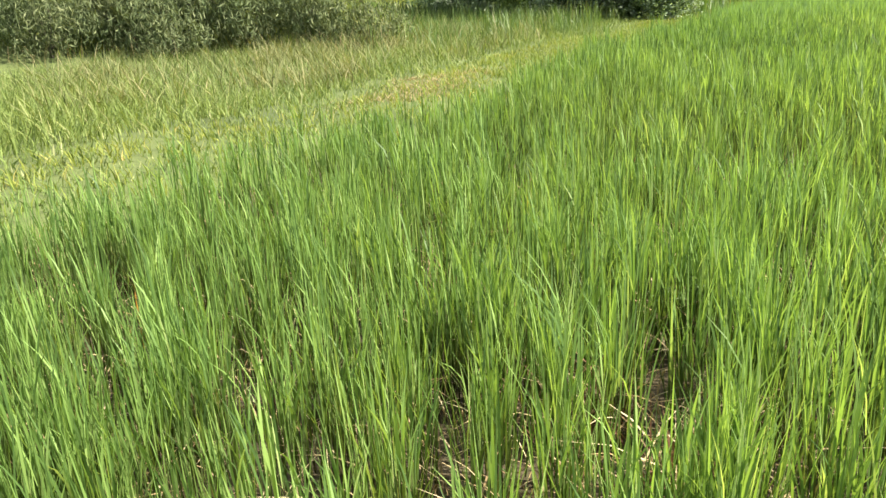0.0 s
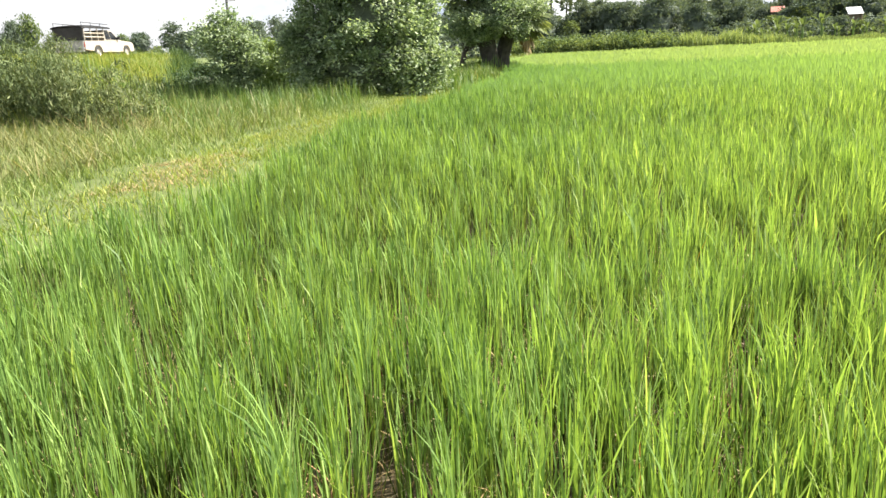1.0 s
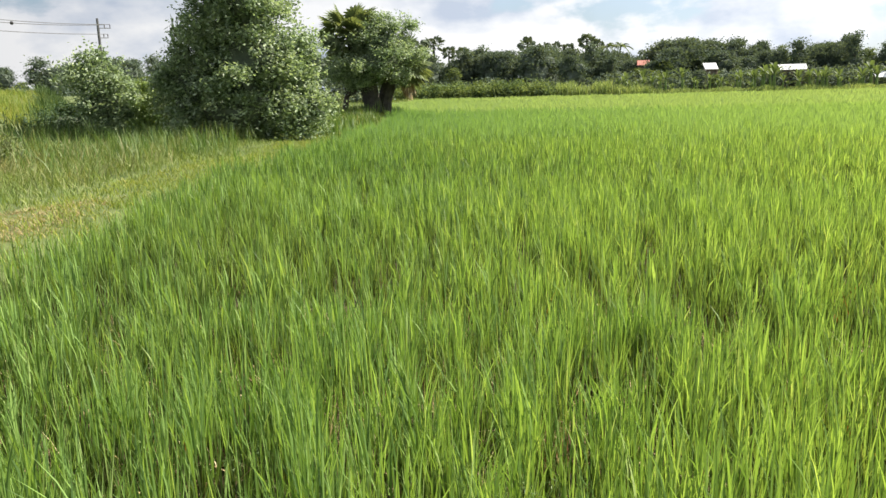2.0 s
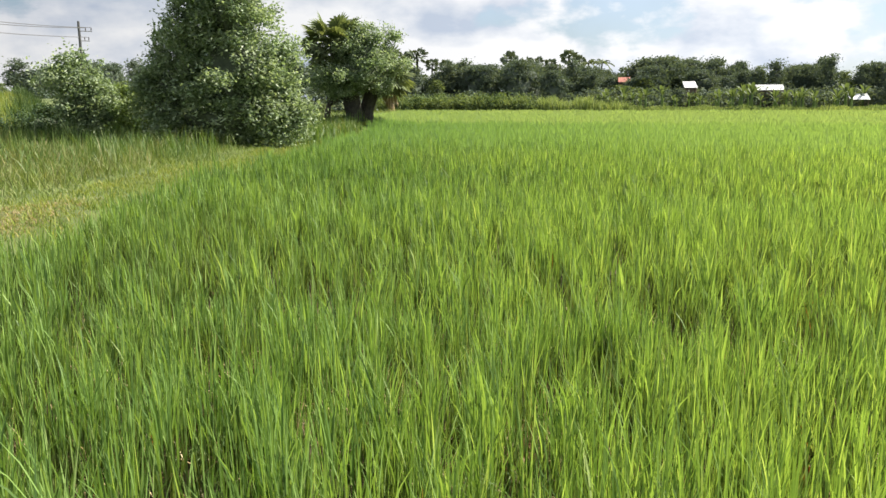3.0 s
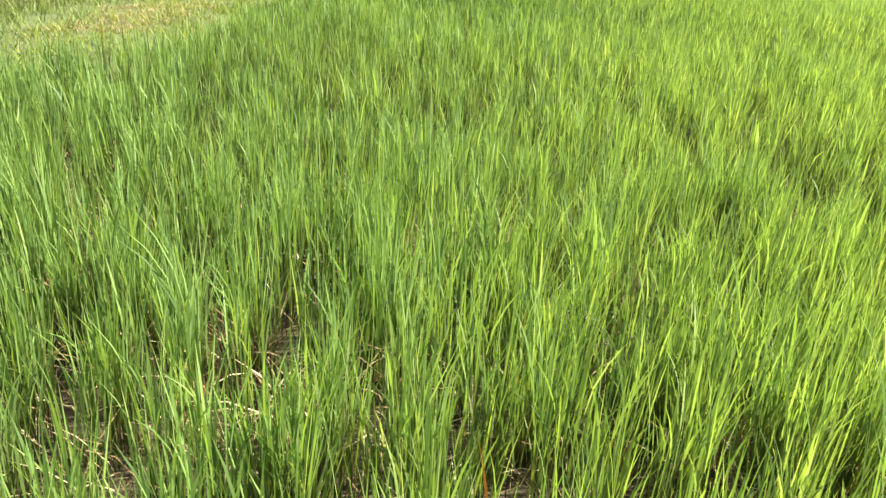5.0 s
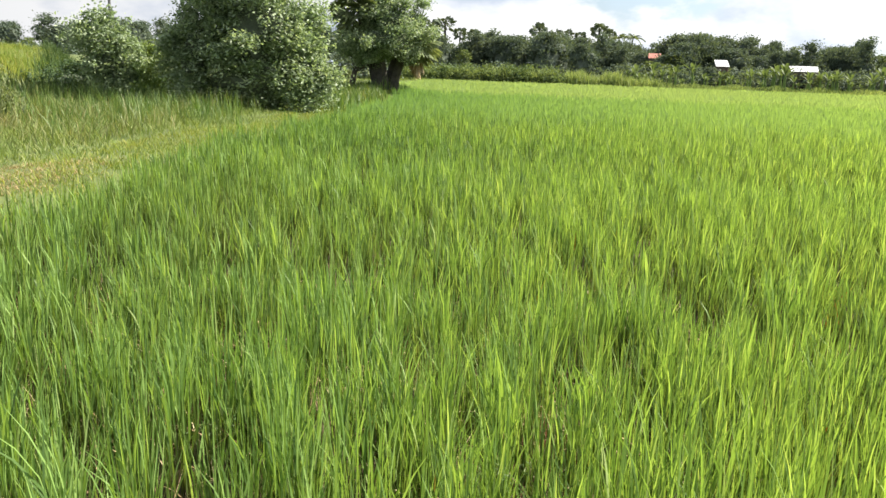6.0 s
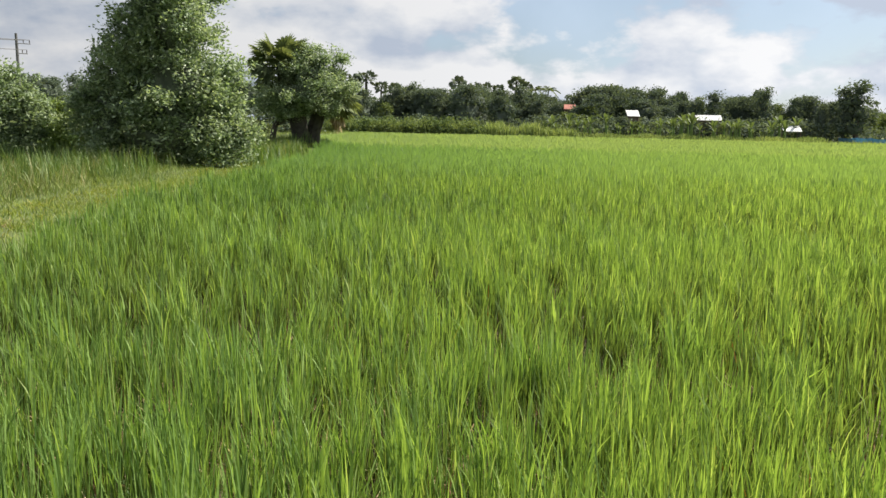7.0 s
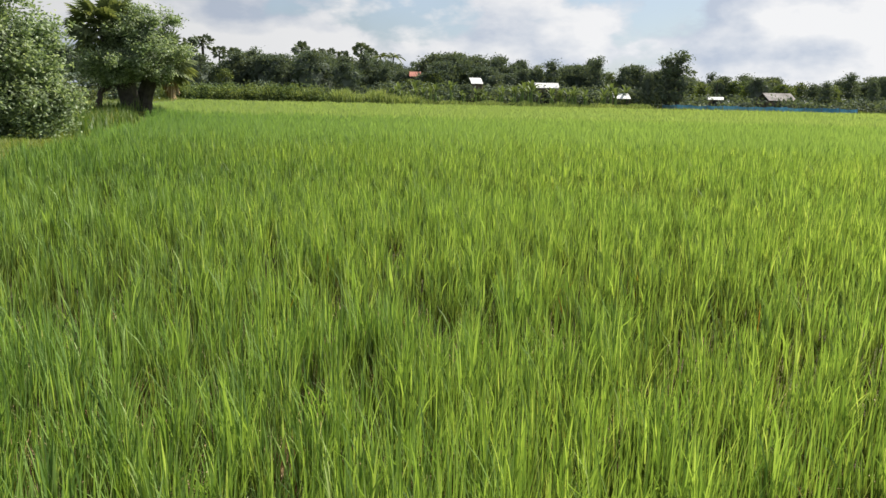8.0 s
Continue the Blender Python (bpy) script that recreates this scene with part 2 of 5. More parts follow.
M_PALM = leaf_material("palm_leaf", [(0.0, (0.10, 0.13, 0.07)), (0.6, (0.15, 0.19, 0.095)), (1.0, (0.23, 0.27, 0.135))], through_part=0.3, rough=0.6, gloss=0.22)
# air haze over the far wood is mixed into this greyer, bluer green
M_FAR = leaf_material("hazed_far_leaf", [(0.0, (0.10, 0.13, 0.10)), (0.5, (0.12, 0.153, 0.117)), (1.0, (0.15, 0.184, 0.136))],
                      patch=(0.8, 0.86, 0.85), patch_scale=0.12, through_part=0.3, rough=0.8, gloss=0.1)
# dark core colours: shade deep in the crowns, lifted a little for haze
M_FAR_CORE = plain_material("shade_core", (0.07, 0.09, 0.07), (0.105, 0.13, 0.095), scale=0.8, rough=0.95, bump=1.0, bump_scale=2.0, fine=5.0)
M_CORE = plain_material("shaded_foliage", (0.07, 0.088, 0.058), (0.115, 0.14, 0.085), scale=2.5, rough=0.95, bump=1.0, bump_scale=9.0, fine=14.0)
M_CANE = leaf_material("cane_leaf", [(0.0, (0.14, 0.19, 0.075)), (0.5, (0.26, 0.33, 0.125)), (0.9, (0.38, 0.44, 0.19)), (1.0, (0.46, 0.49, 0.25))], patch=(0.65, 0.72, 0.75), patch_scale=0.16, through_part=0.35, rough=0.8, gloss=0.1)
# greyed in the same way, for haze on the distant palms
M_FAR_PALM = leaf_material("hazed_far_palm_leaf", [(0.0, (0.085, 0.11, 0.08)), (1.0, (0.16, 0.19, 0.125))], through_part=0.15, rough=0.8, gloss=0.1)
M_FAR_LIGHT = leaf_material("far_light_leaf", [(0.0, (0.09, 0.125, 0.05)), (0.6, (0.145, 0.185, 0.075)), (1.0, (0.22, 0.25, 0.10))], patch=(0.8, 0.9, 0.8), patch_scale=0.2, through_part=0.35, rough=0.8, gloss=0.1)
M_HEDGE = leaf_material("hedge_leaf", [(0.0, (0.10, 0.14, 0.06)), (0.5, (0.16, 0.21, 0.085)), (1.0, (0.25, 0.30, 0.125))], patch=(0.6, 0.68, 0.7), patch_scale=0.25, through_part=0.35, rough=0.8, gloss=0.1)
M_BANANA = leaf_material("banana_leaf", [(0.0, (0.07, 0.10, 0.05)), (0.5, (0.13, 0.18, 0.08)), (0.8, (0.26, 0.31, 0.14)), (1.0, (0.52, 0.56, 0.30))], through_part=0.4, rough=0.6, gloss=0.2)
M_BARK = plain_material("bark", (0.045, 0.036, 0.028), (0.12, 0.10, 0.08), scale=4.0, rough=0.9, bump=0.8, bump_scale=18.0)
M_PALM_BARK = plain_material("palm_bark", (0.03, 0.027, 0.024), (0.085, 0.075, 0.065), scale=5.0, rough=0.95, bump=1.0, bump_scale=14.0)
M_MUD = plain_material("field_mud", (0.045, 0.036, 0.018), (0.105, 0.08, 0.04), scale=6.0, rough=0.9, bump=0.5, bump_scale=22.0)
M_SOIL = plain_material("verge_soil", (0.06, 0.085, 0.02), (0.12, 0.15, 0.04), scale=0.6, rough=0.95, bump=0.6, bump_scale=12.0)
M_DIRT = plain_material("road_dirt", (0.24, 0.18, 0.12), (0.40, 0.32, 0.23), scale=0.5, rough=0.95, bump=0.5, bump_scale=8.0)
M_WHITE = plain_material("dusty_white_paint", (0.28, 0.24, 0.20), (0.42, 0.38, 0.33), scale=0.9, rough=0.4, fine=12.0, local=True)
M_GREY = plain_material("grey_panel", (0.30, 0.30, 0.30), (0.45, 0.45, 0.44), scale=1.5, rough=0.5, fine=12.0, local=True)
M_DARK = plain_material("dark_canvas", (0.018, 0.018, 0.02), (0.045, 0.045, 0.048), scale=2.0, rough=0.85, fine=15.0, local=True)
M_GLASS = plain_material("tinted_glass", (0.015, 0.018, 0.02), (0.03, 0.034, 0.038), scale=1.0, rough=0.06, fine=2.0, local=True)
M_RUBBER = plain_material("rubber", (0.02, 0.02, 0.02), (0.05, 0.048, 0.045), scale=6.0, rough=0.9, local=True)
M_STEEL = plain_material("steel", (0.35, 0.34, 0.33), (0.55, 0.54, 0.52), scale=5.0, rough=0.35, metal=0.8, local=True)
M_LAMP_RED = plain_material("red_lens", (0.25, 0.015, 0.012), (0.35, 0.025, 0.02), rough=0.2, local=True)
M_CONCRETE = plain_material("concrete", (0.06, 0.062, 0.066), (0.11, 0.11, 0.115), scale=2.0, rough=0.9, bump=0.4)
M_INSULATOR = plain_material("dark_porcelain", (0.05, 0.04, 0.04), (0.09, 0.07, 0.065), rough=0.3)
M_WIRE = plain_material("wire", (0.04, 0.04, 0.04), (0.08, 0.08, 0.08), rough=0.6)
M_ZINC = plain_material("zinc_sheet", (0.62, 0.63, 0.64), (0.82, 0.82, 0.82), scale=0.7, rough=0.42, metal=0.25, fine=6.0)
M_OLD_ZINC = plain_material("old_zinc_sheet", (0.12, 0.11, 0.11), (0.34, 0.32, 0.32), scale=0.6, rough=0.95, metal=0.0, fine=5.0)
M_RED_ROOF = plain_material("red_roof_sheet", (0.34, 0.12, 0.09), (0.48, 0.20, 0.15), scale=0.7, rough=0.55)
M_WOOD = plain_material("weathered_board", (0.10, 0.075, 0.055), (0.22, 0.17, 0.13), scale=2.0, rough=0.9)
M_BLUE = plain_material("blue_netting", (0.07, 0.19, 0.29), (0.17, 0.36, 0.48), scale=0.6, rough=0.6, fine=5.0)
M_POST = plain_material("fence_post", (0.16, 0.12, 0.08), (0.28, 0.22, 0.16), scale=3.0, rough=0.9)

# ---- building helpers ----
rng = np.random.default_rng(7)


def part(name, bm, material, parent=None, label=""):
    me = bpy.data.meshes.new(name)
    bm.to_mesh(me)
    bm.free()
    me.materials.append(material)
    ob = new(name, me)
    if parent is not None:
        ob.parent = parent
    return tagged(ob, label)


def array_mesh(name, verts, faces_by_size, material, parent=None, label=""):
    """A mesh from arrays: vertices (n, 3) and index arrays of triangles and quads."""
    me = bpy.data.meshes.new(name)
    loops = np.concatenate([f.ravel() for f in faces_by_size]).astype(np.int32)
    sizes = np.concatenate([np.full(len(f), f.shape[1]) for f in faces_by_size])
    starts = np.concatenate([[0], np.cumsum(sizes)[:-1]]).astype(np.int32)
    me.vertices.add(len(verts))
    me.vertices.foreach_set("co", np.ascontiguousarray(verts, dtype=np.float32).ravel())
    me.loops.add(len(loops))
    me.loops.foreach_set("vertex_index", loops)
    me.polygons.add(len(sizes))
    me.polygons.foreach_set("loop_start", starts)
    me.update(calc_edges=True)
    me.materials.append(material)
    ob = new(name, me)
    if parent is not None:
        ob.parent = parent
    return tagged(ob, label)


def thing(name, place, label, category, group="", turn=0.0, scale=1.0):
    ob = new(name)
    ob.empty_display_size = 0.2
    ob.matrix_basis = pose(*place, 0, 0, turn) @ Matrix.Scale(scale, 4)
    return tagged(ob, label, category, group)


def blade_arrays(root, height, width, lean_way, lean, twist, segs):
    """Curved tapering leaf blades: each one a strip of segs pieces that ends in a point."""
    n = len(root)
    if segs == 1:
        return far_blade_arrays(root, height, width, lean_way, lean, twist)
    t = np.linspace(0, 1, segs + 1)
    side_way = lean_way + np.pi / 2 + twist
    side = np.stack([np.cos(side_way), np.sin(side_way), np.zeros(n)], 1)
    ahead = np.stack([np.cos(lean_way), np.sin(lean_way), np.zeros(n)], 1)
    prof = np.interp(t, [0, 0.35, 0.7, 1], [0.55, 1.0, 0.8, 0.0])
    verts = np.empty((n, 2 * segs + 1, 3))
    for k in range(segs + 1):
        rise = height * (t[k] - 0.32 * np.minimum(lean, 1.4) ** 1.5 * t[k] ** 2.6)
        mid = root + ahead * (height * lean * t[k] ** 1.7)[:, None]
        mid[:, 2] += rise
        half = side * (width * prof[k] / 2)[:, None]
        if k < segs:
            verts[:, 2 * k], verts[:, 2 * k + 1] = mid - half, mid + half
        else:
            verts[:, 2 * k] = mid
    step = np.arange(n)[:, None] * (2 * segs + 1)
    quads = np.concatenate([step + np.array([[2 * k, 2 * k + 1, 2 * k + 3, 2 * k + 2]]) for k in range(segs - 1)]) if segs > 1 else np.zeros((0, 4), int)
    tris = step + np.array([[2 * segs - 2, 2 * segs - 1, 2 * segs]])
    return verts.reshape(-1, 3), quads, tris


def far_blade_arrays(root, height, width, lean_way, lean, twist):
    """Far blades: narrow pointed leaves of one piece."""
    n = len(root)
    side_way = lean_way + np.pi / 2 + twist
    side = np.stack([np.cos(side_way), np.sin(side_way), np.zeros(n)], 1) * (width / 2)[:, None]
    ahead = np.stack([np.cos(lean_way), np.sin(lean_way), np.zeros(n)], 1) * (height * lean)[:, None]
    up = np.stack([np.zeros(n), np.zeros(n), height], 1)
    v = np.empty((n, 3, 3))
    v[:, 0] = root - side
    v[:, 1] = root + side
    v[:, 2] = root + up * (1 - 0.25 * np.minimum(lean, 1.4) ** 1.5)[:, None] + ahead
    i = np.arange(n)[:, None] * 3
    return v.reshape(-1, 3), np.zeros((0, 4), int), i + np.array([[0, 1, 2]])


def join_arrays(sets):
    verts, quads, tris, at = [], [], [], 0
    for v, q, t in sets:
        verts.append(v), quads.append(q + at), tris.append(t + at)
        at += len(v)
    return np.concatenate(verts), [np.concatenate(quads), np.concatenate(tris)]


def tube(bm, points, radii, sides=8):
    """A tapered tube along points, closed at the ends, into bm."""
    rings = []
    for i, p in enumerate(points):
        p = Vector(p)
        a = Vector(points[max(i - 1, 0)])
        b = Vector(points[min(i + 1, len(points) - 1)])
        way = (b - a).normalized()
        u = way.orthogonal().normalized()
        v = way.cross(u)
        rings.append([bm.verts.new(p + (u * math.cos(2 * math.pi * k / sides) + v * math.sin(2 * math.pi * k / sides)) * radii[i]) for k in range(sides)])
    for r, s in zip(rings, rings[1:]):
        best = min(range(sides), key=lambda o: sum((r[k].co - s[(k + o) % sides].co).length for k in range(0, sides, 2)))
        for k in range(sides):
            bm.faces.new((r[k], r[(k + 1) % sides], s[(k + 1 + best) % sides], s[(k + best) % sides]))
    bm.faces.new(rings[0][::-1])
    bm.faces.new(rings[-1])
    return bm


def box(bm, x0, x1, y0, y1, z0, z1, bevel=0.0):
    made = bmesh.ops.create_cube(bm, size=1.0, matrix=Matrix.Translation(((x0 + x1) / 2, (y0 + y1) / 2, (z0 + z1) / 2)) @ Matrix.Diagonal((x1 - x0, y1 - y0, z1 - z0, 1)))
    if bevel:
        edges = list({e for v in made["verts"] for e in v.link_edges})
        bmesh.ops.bevel(bm, geom=edges, offset=bevel, segments=2, affect="EDGES")
    return bm


def leaf_arrays(centre, length, width, way, up_tilt):
    """Folded four-cornered leaves at the centres: way is the heading, up_tilt the rise of the leaf's axis."""
    n = len(centre)
    axis = np.stack([np.cos(way) * np.cos(up_tilt), np.sin(way) * np.cos(up_tilt), np.sin(up_tilt)], 1)
    roll = rng.uniform(-1.2, 1.2, n)
    flat = np.stack([-np.sin(way), np.cos(way), np.zeros(n)], 1)
    norm = np.cross(axis, flat)
    side = flat * np.cos(roll)[:, None] + norm * np.sin(roll)[:, None]
    rise = np.cross(side, axis) * (width * 0.22)[:, None]
    v = np.empty((n, 4, 3))
    v[:, 0] = centre - axis * (length / 2)[:, None]
    v[:, 1] = centre + side * (width / 2)[:, None] + rise
    v[:, 2] = centre + axis * (length / 2)[:, None]
    v[:, 3] = centre - side * (width / 2)[:, None] + rise
    i = np.arange(n)[:, None] * 4
    return v.reshape(-1, 3), np.zeros((0, 4), int), np.concatenate([i + np.array([[0, 1, 2]]), i + np.array([[0, 2, 3]])])


# ---- plan ----
ALONG, ACROSS, EDGE = np.array([0.485, 0.875]), np.array([-0.875, 0.485]), 4.3    # the field's edge runs along, the road bank lies across
RICE_END = -0.85      # the rice stops short of the bund's crest


def smooth(a, b, v):
    v = np.clip((v - a) / (b - a), 0, 1)
    return v * v * (3 - 2 * v)


def off_edge(x, y):
    """Metres from the rice's edge towards the road bank; below zero in the rice."""
    s = ALONG[0] * x + ALONG[1] * y
    d = ACROSS[0] * x + ACROSS[1] * y - EDGE
    return d - 4.0 * smooth(45, 70, s) - 0.22 * np.sin(s * 0.55 + 0.7) - 0.12 * np.sin(s * 1.7)


def past_far(x, y):
    return 0.73 * x + 0.684 * y - 100.0


def in_field(x, y):
    return (off_edge(x, y) < RICE_END) & (past_far(x, y) < 0) & (y > -1.1 + 0.15 * np.sin(x * 1.3))


def on_mound(x, y):
    """Metres inside the foot of the road's grassy embankment, which ends in a rounded corner above the verge."""
    front = y - 16.3 - 0.35 * np.sin(x * 0.9)
    side = np.minimum(-2.45 + 0.085 * y, -0.05) - x + 0.25 * np.sin(y * 0.7)
    k = 1.6
    mix = np.clip(0.5 + 0.5 * (side - front) / k, 0, 1)
    return side * (1 - mix) + front * mix - k * mix * (1 - mix)


def height_of(x, y):
    d = off_edge(x, y)
    u = on_mound(x, y)
    hollow = (1 - smooth(-2.0, 1.0, u)) * (1 - smooth(58, 80, y))
    road = (0.85 * smooth(8.0, 13.5, d) + 0.97 * smooth(13.5, 21.0, d)) * (1 - hollow)
    mound = (1.28 * smooth(-0.4, 2.6, u) + 0.45 * smooth(2.6, 16.0, u)) * smooth(0.5, 3.0, d)
    h = 0.24 * smooth(-1.15, -0.35, d) - 0.05 * smooth(1.2, 2.8, d) + np.maximum(road, mound) - 1.6 * smooth(29, 36, d)
    h = h + 0.35 * smooth(0.5, 4, past_far(x, y)) * (d < 6)
    h = h + 0.16 * smooth(-0.8, -1.3, y) * (d < 0.5)
    h = h + 0.04 * np.sin(x * 0.9 + 1) * np.sin(y * 0.8) + 0.015 * np.sin(x * 3.1 + y * 2.3) * np.sin(y * 3.7 - x)
    h = h + 0.38 * np.exp(-((x - 13.4) ** 2 + (y - 33.6) ** 2) / 5.0)
    return h


def build_ground():
    near = 0.6 * 1.032 ** np.arange(0, 150)
    rings = np.concatenate([[0.0], near, near[-1] * 1.065 ** np.arange(1, 60)])
    rings = rings[rings < 2400]
    spokes = 320
    ang = np.arange(spokes) * 2 * np.pi / spokes
    x = (rings[1:, None] * np.sin(ang)[None]).ravel()
    y = (rings[1:, None] * np.cos(ang)[None]).ravel()
    z = height_of(x, y)
    r = np.hypot(x, y)
    z = np.where(r > 220, z * np.clip(1 - (r - 220) / 300, 0, 1), z)
    verts = np.concatenate([[[0, 0, float(height_of(np.array(0.0), np.array(0.0)))]], np.stack([x, y, z], 1)])
    k = np.arange(spokes)
    nxt = (k + 1) % spokes
    tris = np.stack([np.zeros(spokes, int), 1 + nxt, 1 + k], 1)
    quads = []
    for i in range(len(rings) - 2):
        a, b = 1 + i * spokes, 1 + (i + 1) * spokes
        quads.append(np.stack([a + k, a + nxt, b + nxt, b + k], 1))
    quads = np.concatenate(quads)
    ob = array_mesh("ground", verts, [quads, tris], M_SOIL)
    ob.data.materials.append(M_MUD)
    ob.data.materials.append(M_DIRT)
    mid = verts[np.concatenate([quads[:, 0], tris[:, 1]])]
    d = off_edge(mid[:, 0], mid[:, 1])
    slot = np.where(in_field(mid[:, 0], mid[:, 1]), 1, np.where((d > 21.5) & (d < 27.5) & (on_mound(mid[:, 0], mid[:, 1]) > 2.5), 2, 0))
    ob.data.polygons.foreach_set("material_index", slot.astype(np.int32))
    ob.data.polygons.foreach_set("use_smooth", np.ones(len(slot), bool))
    tagged(ob, "muddy paddy ground with grassy verge and raised dirt road", "ground", kind="structure")


build_ground()


def scatter(n, r0, r1, a0=-180.0, a1=180.0):
    """n places spread evenly over a piece of a ring round the origin; degrees clockwise from +y."""
    r = np.sqrt(rng.uniform(r0 * r0, r1 * r1, n))
    a = np.radians(rng.uniform(a0, a1, n))
    return r * np.sin(a), r * np.cos(a)


# ---- rice ----
# spots where the rice failed and straw lies bare
BARE = [(3.38, 2.16), (3.29, 1.36), (3.45, 1.13), (3.41, 0.8), (3.28, 1.67), (2.07, 2.05), (2.32, 1.68), (1.74, 3.05), (1.53, 1.82), (0.6, 1.64), (0.4, 2.01), (1.73, 1.21), (1.87, 2.12), (-1.9, 3.57)]


def from_bare(x, y):
    return np.min([np.hypot(x - bx, y - by) for bx, by in BARE], axis=0)


def rice_ring(r0, r1, hills_per_m2, blades_per_hill, width, segs, tall=0.56, pale=False, level=0.0, stems=0.24, tight=0.031, fade=None):
    n = int(np.pi * (r1 * r1 - r0 * r0) * hills_per_m2)
    x, y = scatter(n, r0, r1)
    keep = in_field(x, y) & (off_edge(x, y) < RICE_END - 0.25 * rng.uniform(0, 1, n) ** 2)
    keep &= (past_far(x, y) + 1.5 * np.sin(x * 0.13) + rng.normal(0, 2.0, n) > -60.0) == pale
    keep &= (np.hypot(x - 0.27, y + 0.1) > 0.18)
    keep &= (from_bare(x, y) > 0.10) | (rng.uniform(0, 1, n) < 0.18)
    thin = 0.5 + 0.5 * np.sin(x * 1.9 + 2 * np.sin(y * 1.3)) * np.sin(y * 2.1 + 1.5 * np.sin(x * 1.1))
    keep &= rng.uniform(0, 1, n) < 0.90 + 0.2 * thin
    if fade:
        part_kept = smooth(fade[0], fade[1], np.hypot(x, y))
        keep &= rng.uniform(0, 1, n) < part_kept
    x, y = x[keep], y[keep]
    m = len(x)
    vigour = rng.normal(1.0, 0.11 - 0.06 * level, m) + 0.06 * np.sin(x * 0.8) * np.sin(y * 0.7 + 1)
    k = blades_per_hill
    spread = rng.normal(0, tight, (m * k, 2))
    stem = rng.uniform(0, 1, m * k) < stems        # blades from the foot; the others branch off the stems higher up
    grown = tall * np.repeat(vigour, k)
    start = np.where(stem, 0.0, grown * rng.uniform(0.16, 0.68, m * k))
    root = np.stack([np.repeat(x, k) + spread[:, 0], np.repeat(y, k) + spread[:, 1], np.zeros(m * k)], 1)
    root[:, 2] = height_of(root[:, 0], root[:, 1]) - 0.02 + start
    out = np.arctan2(spread[:, 1], spread[:, 0]) + rng.normal(0, 0.9, m * k)
    even = smooth(4.0, 10.0, np.hypot(root[:, 0] - 5.0, root[:, 1] - 4.0))       # the stand evens out away from the thin, trodden corner
    h = np.where(stem, grown * rng.uniform(0.62 + (0.16 + 0.12 * level) * even, 1.06), grown * rng.uniform(0.24, 0.42, m * k))
    root[:, 2] += np.where(stem, 0, 0.10 * grown * even)
    lean = np.where(stem, np.abs(rng.normal(0.09, 0.08, m * k)), np.abs(rng.normal(0.23, 0.15, m * k)))
    w = width * rng.uniform(0.7, 1.3, m * k)
    return blade_arrays(root, h, w, out, lean, rng.normal(0, 0.6, m * k), segs)


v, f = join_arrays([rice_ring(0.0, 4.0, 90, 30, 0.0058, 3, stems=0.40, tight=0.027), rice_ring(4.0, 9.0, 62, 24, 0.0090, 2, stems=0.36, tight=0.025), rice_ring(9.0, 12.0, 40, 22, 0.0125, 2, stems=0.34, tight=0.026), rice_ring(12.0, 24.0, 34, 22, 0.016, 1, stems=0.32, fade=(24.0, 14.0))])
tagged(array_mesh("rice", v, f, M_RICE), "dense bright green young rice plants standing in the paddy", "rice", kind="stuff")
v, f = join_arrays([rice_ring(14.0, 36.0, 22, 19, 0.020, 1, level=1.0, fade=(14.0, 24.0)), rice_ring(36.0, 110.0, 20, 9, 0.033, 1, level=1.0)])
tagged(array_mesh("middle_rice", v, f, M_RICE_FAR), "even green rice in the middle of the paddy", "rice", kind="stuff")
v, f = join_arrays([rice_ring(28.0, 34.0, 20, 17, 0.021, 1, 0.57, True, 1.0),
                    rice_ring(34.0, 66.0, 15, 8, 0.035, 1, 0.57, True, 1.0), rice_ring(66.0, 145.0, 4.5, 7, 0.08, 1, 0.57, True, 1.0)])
tagged(array_mesh("pale_rice", v, f, M_RICE_PALE), "yellow-green rice far out in the paddy, coloured paler for distance haze", "rice", kind="stuff")


def litter():
    n = 24000
    x, y = scatter(n, 0.2, 5.0)
    keep = in_field(x, y)
    spots = np.repeat(np.array(BARE), 45, 0) + rng.normal(0, 0.10, (len(BARE) * 45, 2))
    x, y = np.concatenate([x[keep], spots[:, 0]]), np.concatenate([y[keep], spots[:, 1]])
    m = len(x)
    root = np.stack([x, y, height_of(x, y) + rng.uniform(0, 0.10, m)], 1)
    v, q, t = blade_arrays(root, rng.uniform(0.10, 0.28, m), rng.uniform(0.003, 0.007, m), rng.uniform(0, 6.28, m), rng.uniform(0.6, 1.4, m), rng.normal(0, 0.8, m), 3)
    tagged(array_mesh("dead_straw", v, [q, t], M_STRAW), "pale dry straw lying between the rice plants", "straw", kind="stuff")


def withered():
    n = 130
    x, y = scatter(n, 1.0, 7.0)
    keep = in_field(x, y)
    x = np.concatenate([x[keep], [1.19, 1.20, 2.9, 3.0, 3.1, 2.7, 2.75, 2.85, 3.2]])
    y = np.concatenate([y[keep], [1.49, 1.50, 1.55, 1.60, 1.5, 1.9, 1.95, 1.4, 1.7]])
    m = len(x)
    root = np.stack([x, y, height_of(x, y)], 1)
    v, q, t = blade_arrays(root, rng.uniform(0.30, 0.50, m), rng.uniform(0.006, 0.011, m), rng.uniform(0, 6.28, m), np.abs(rng.normal(0.15, 0.15, m)), rng.normal(0, 0.6, m), 4)
    tagged(array_mesh("withered_rice", v, [q, t], M_ORANGE), "orange and yellow withered rice leaves among the green", "rice", kind="stuff")


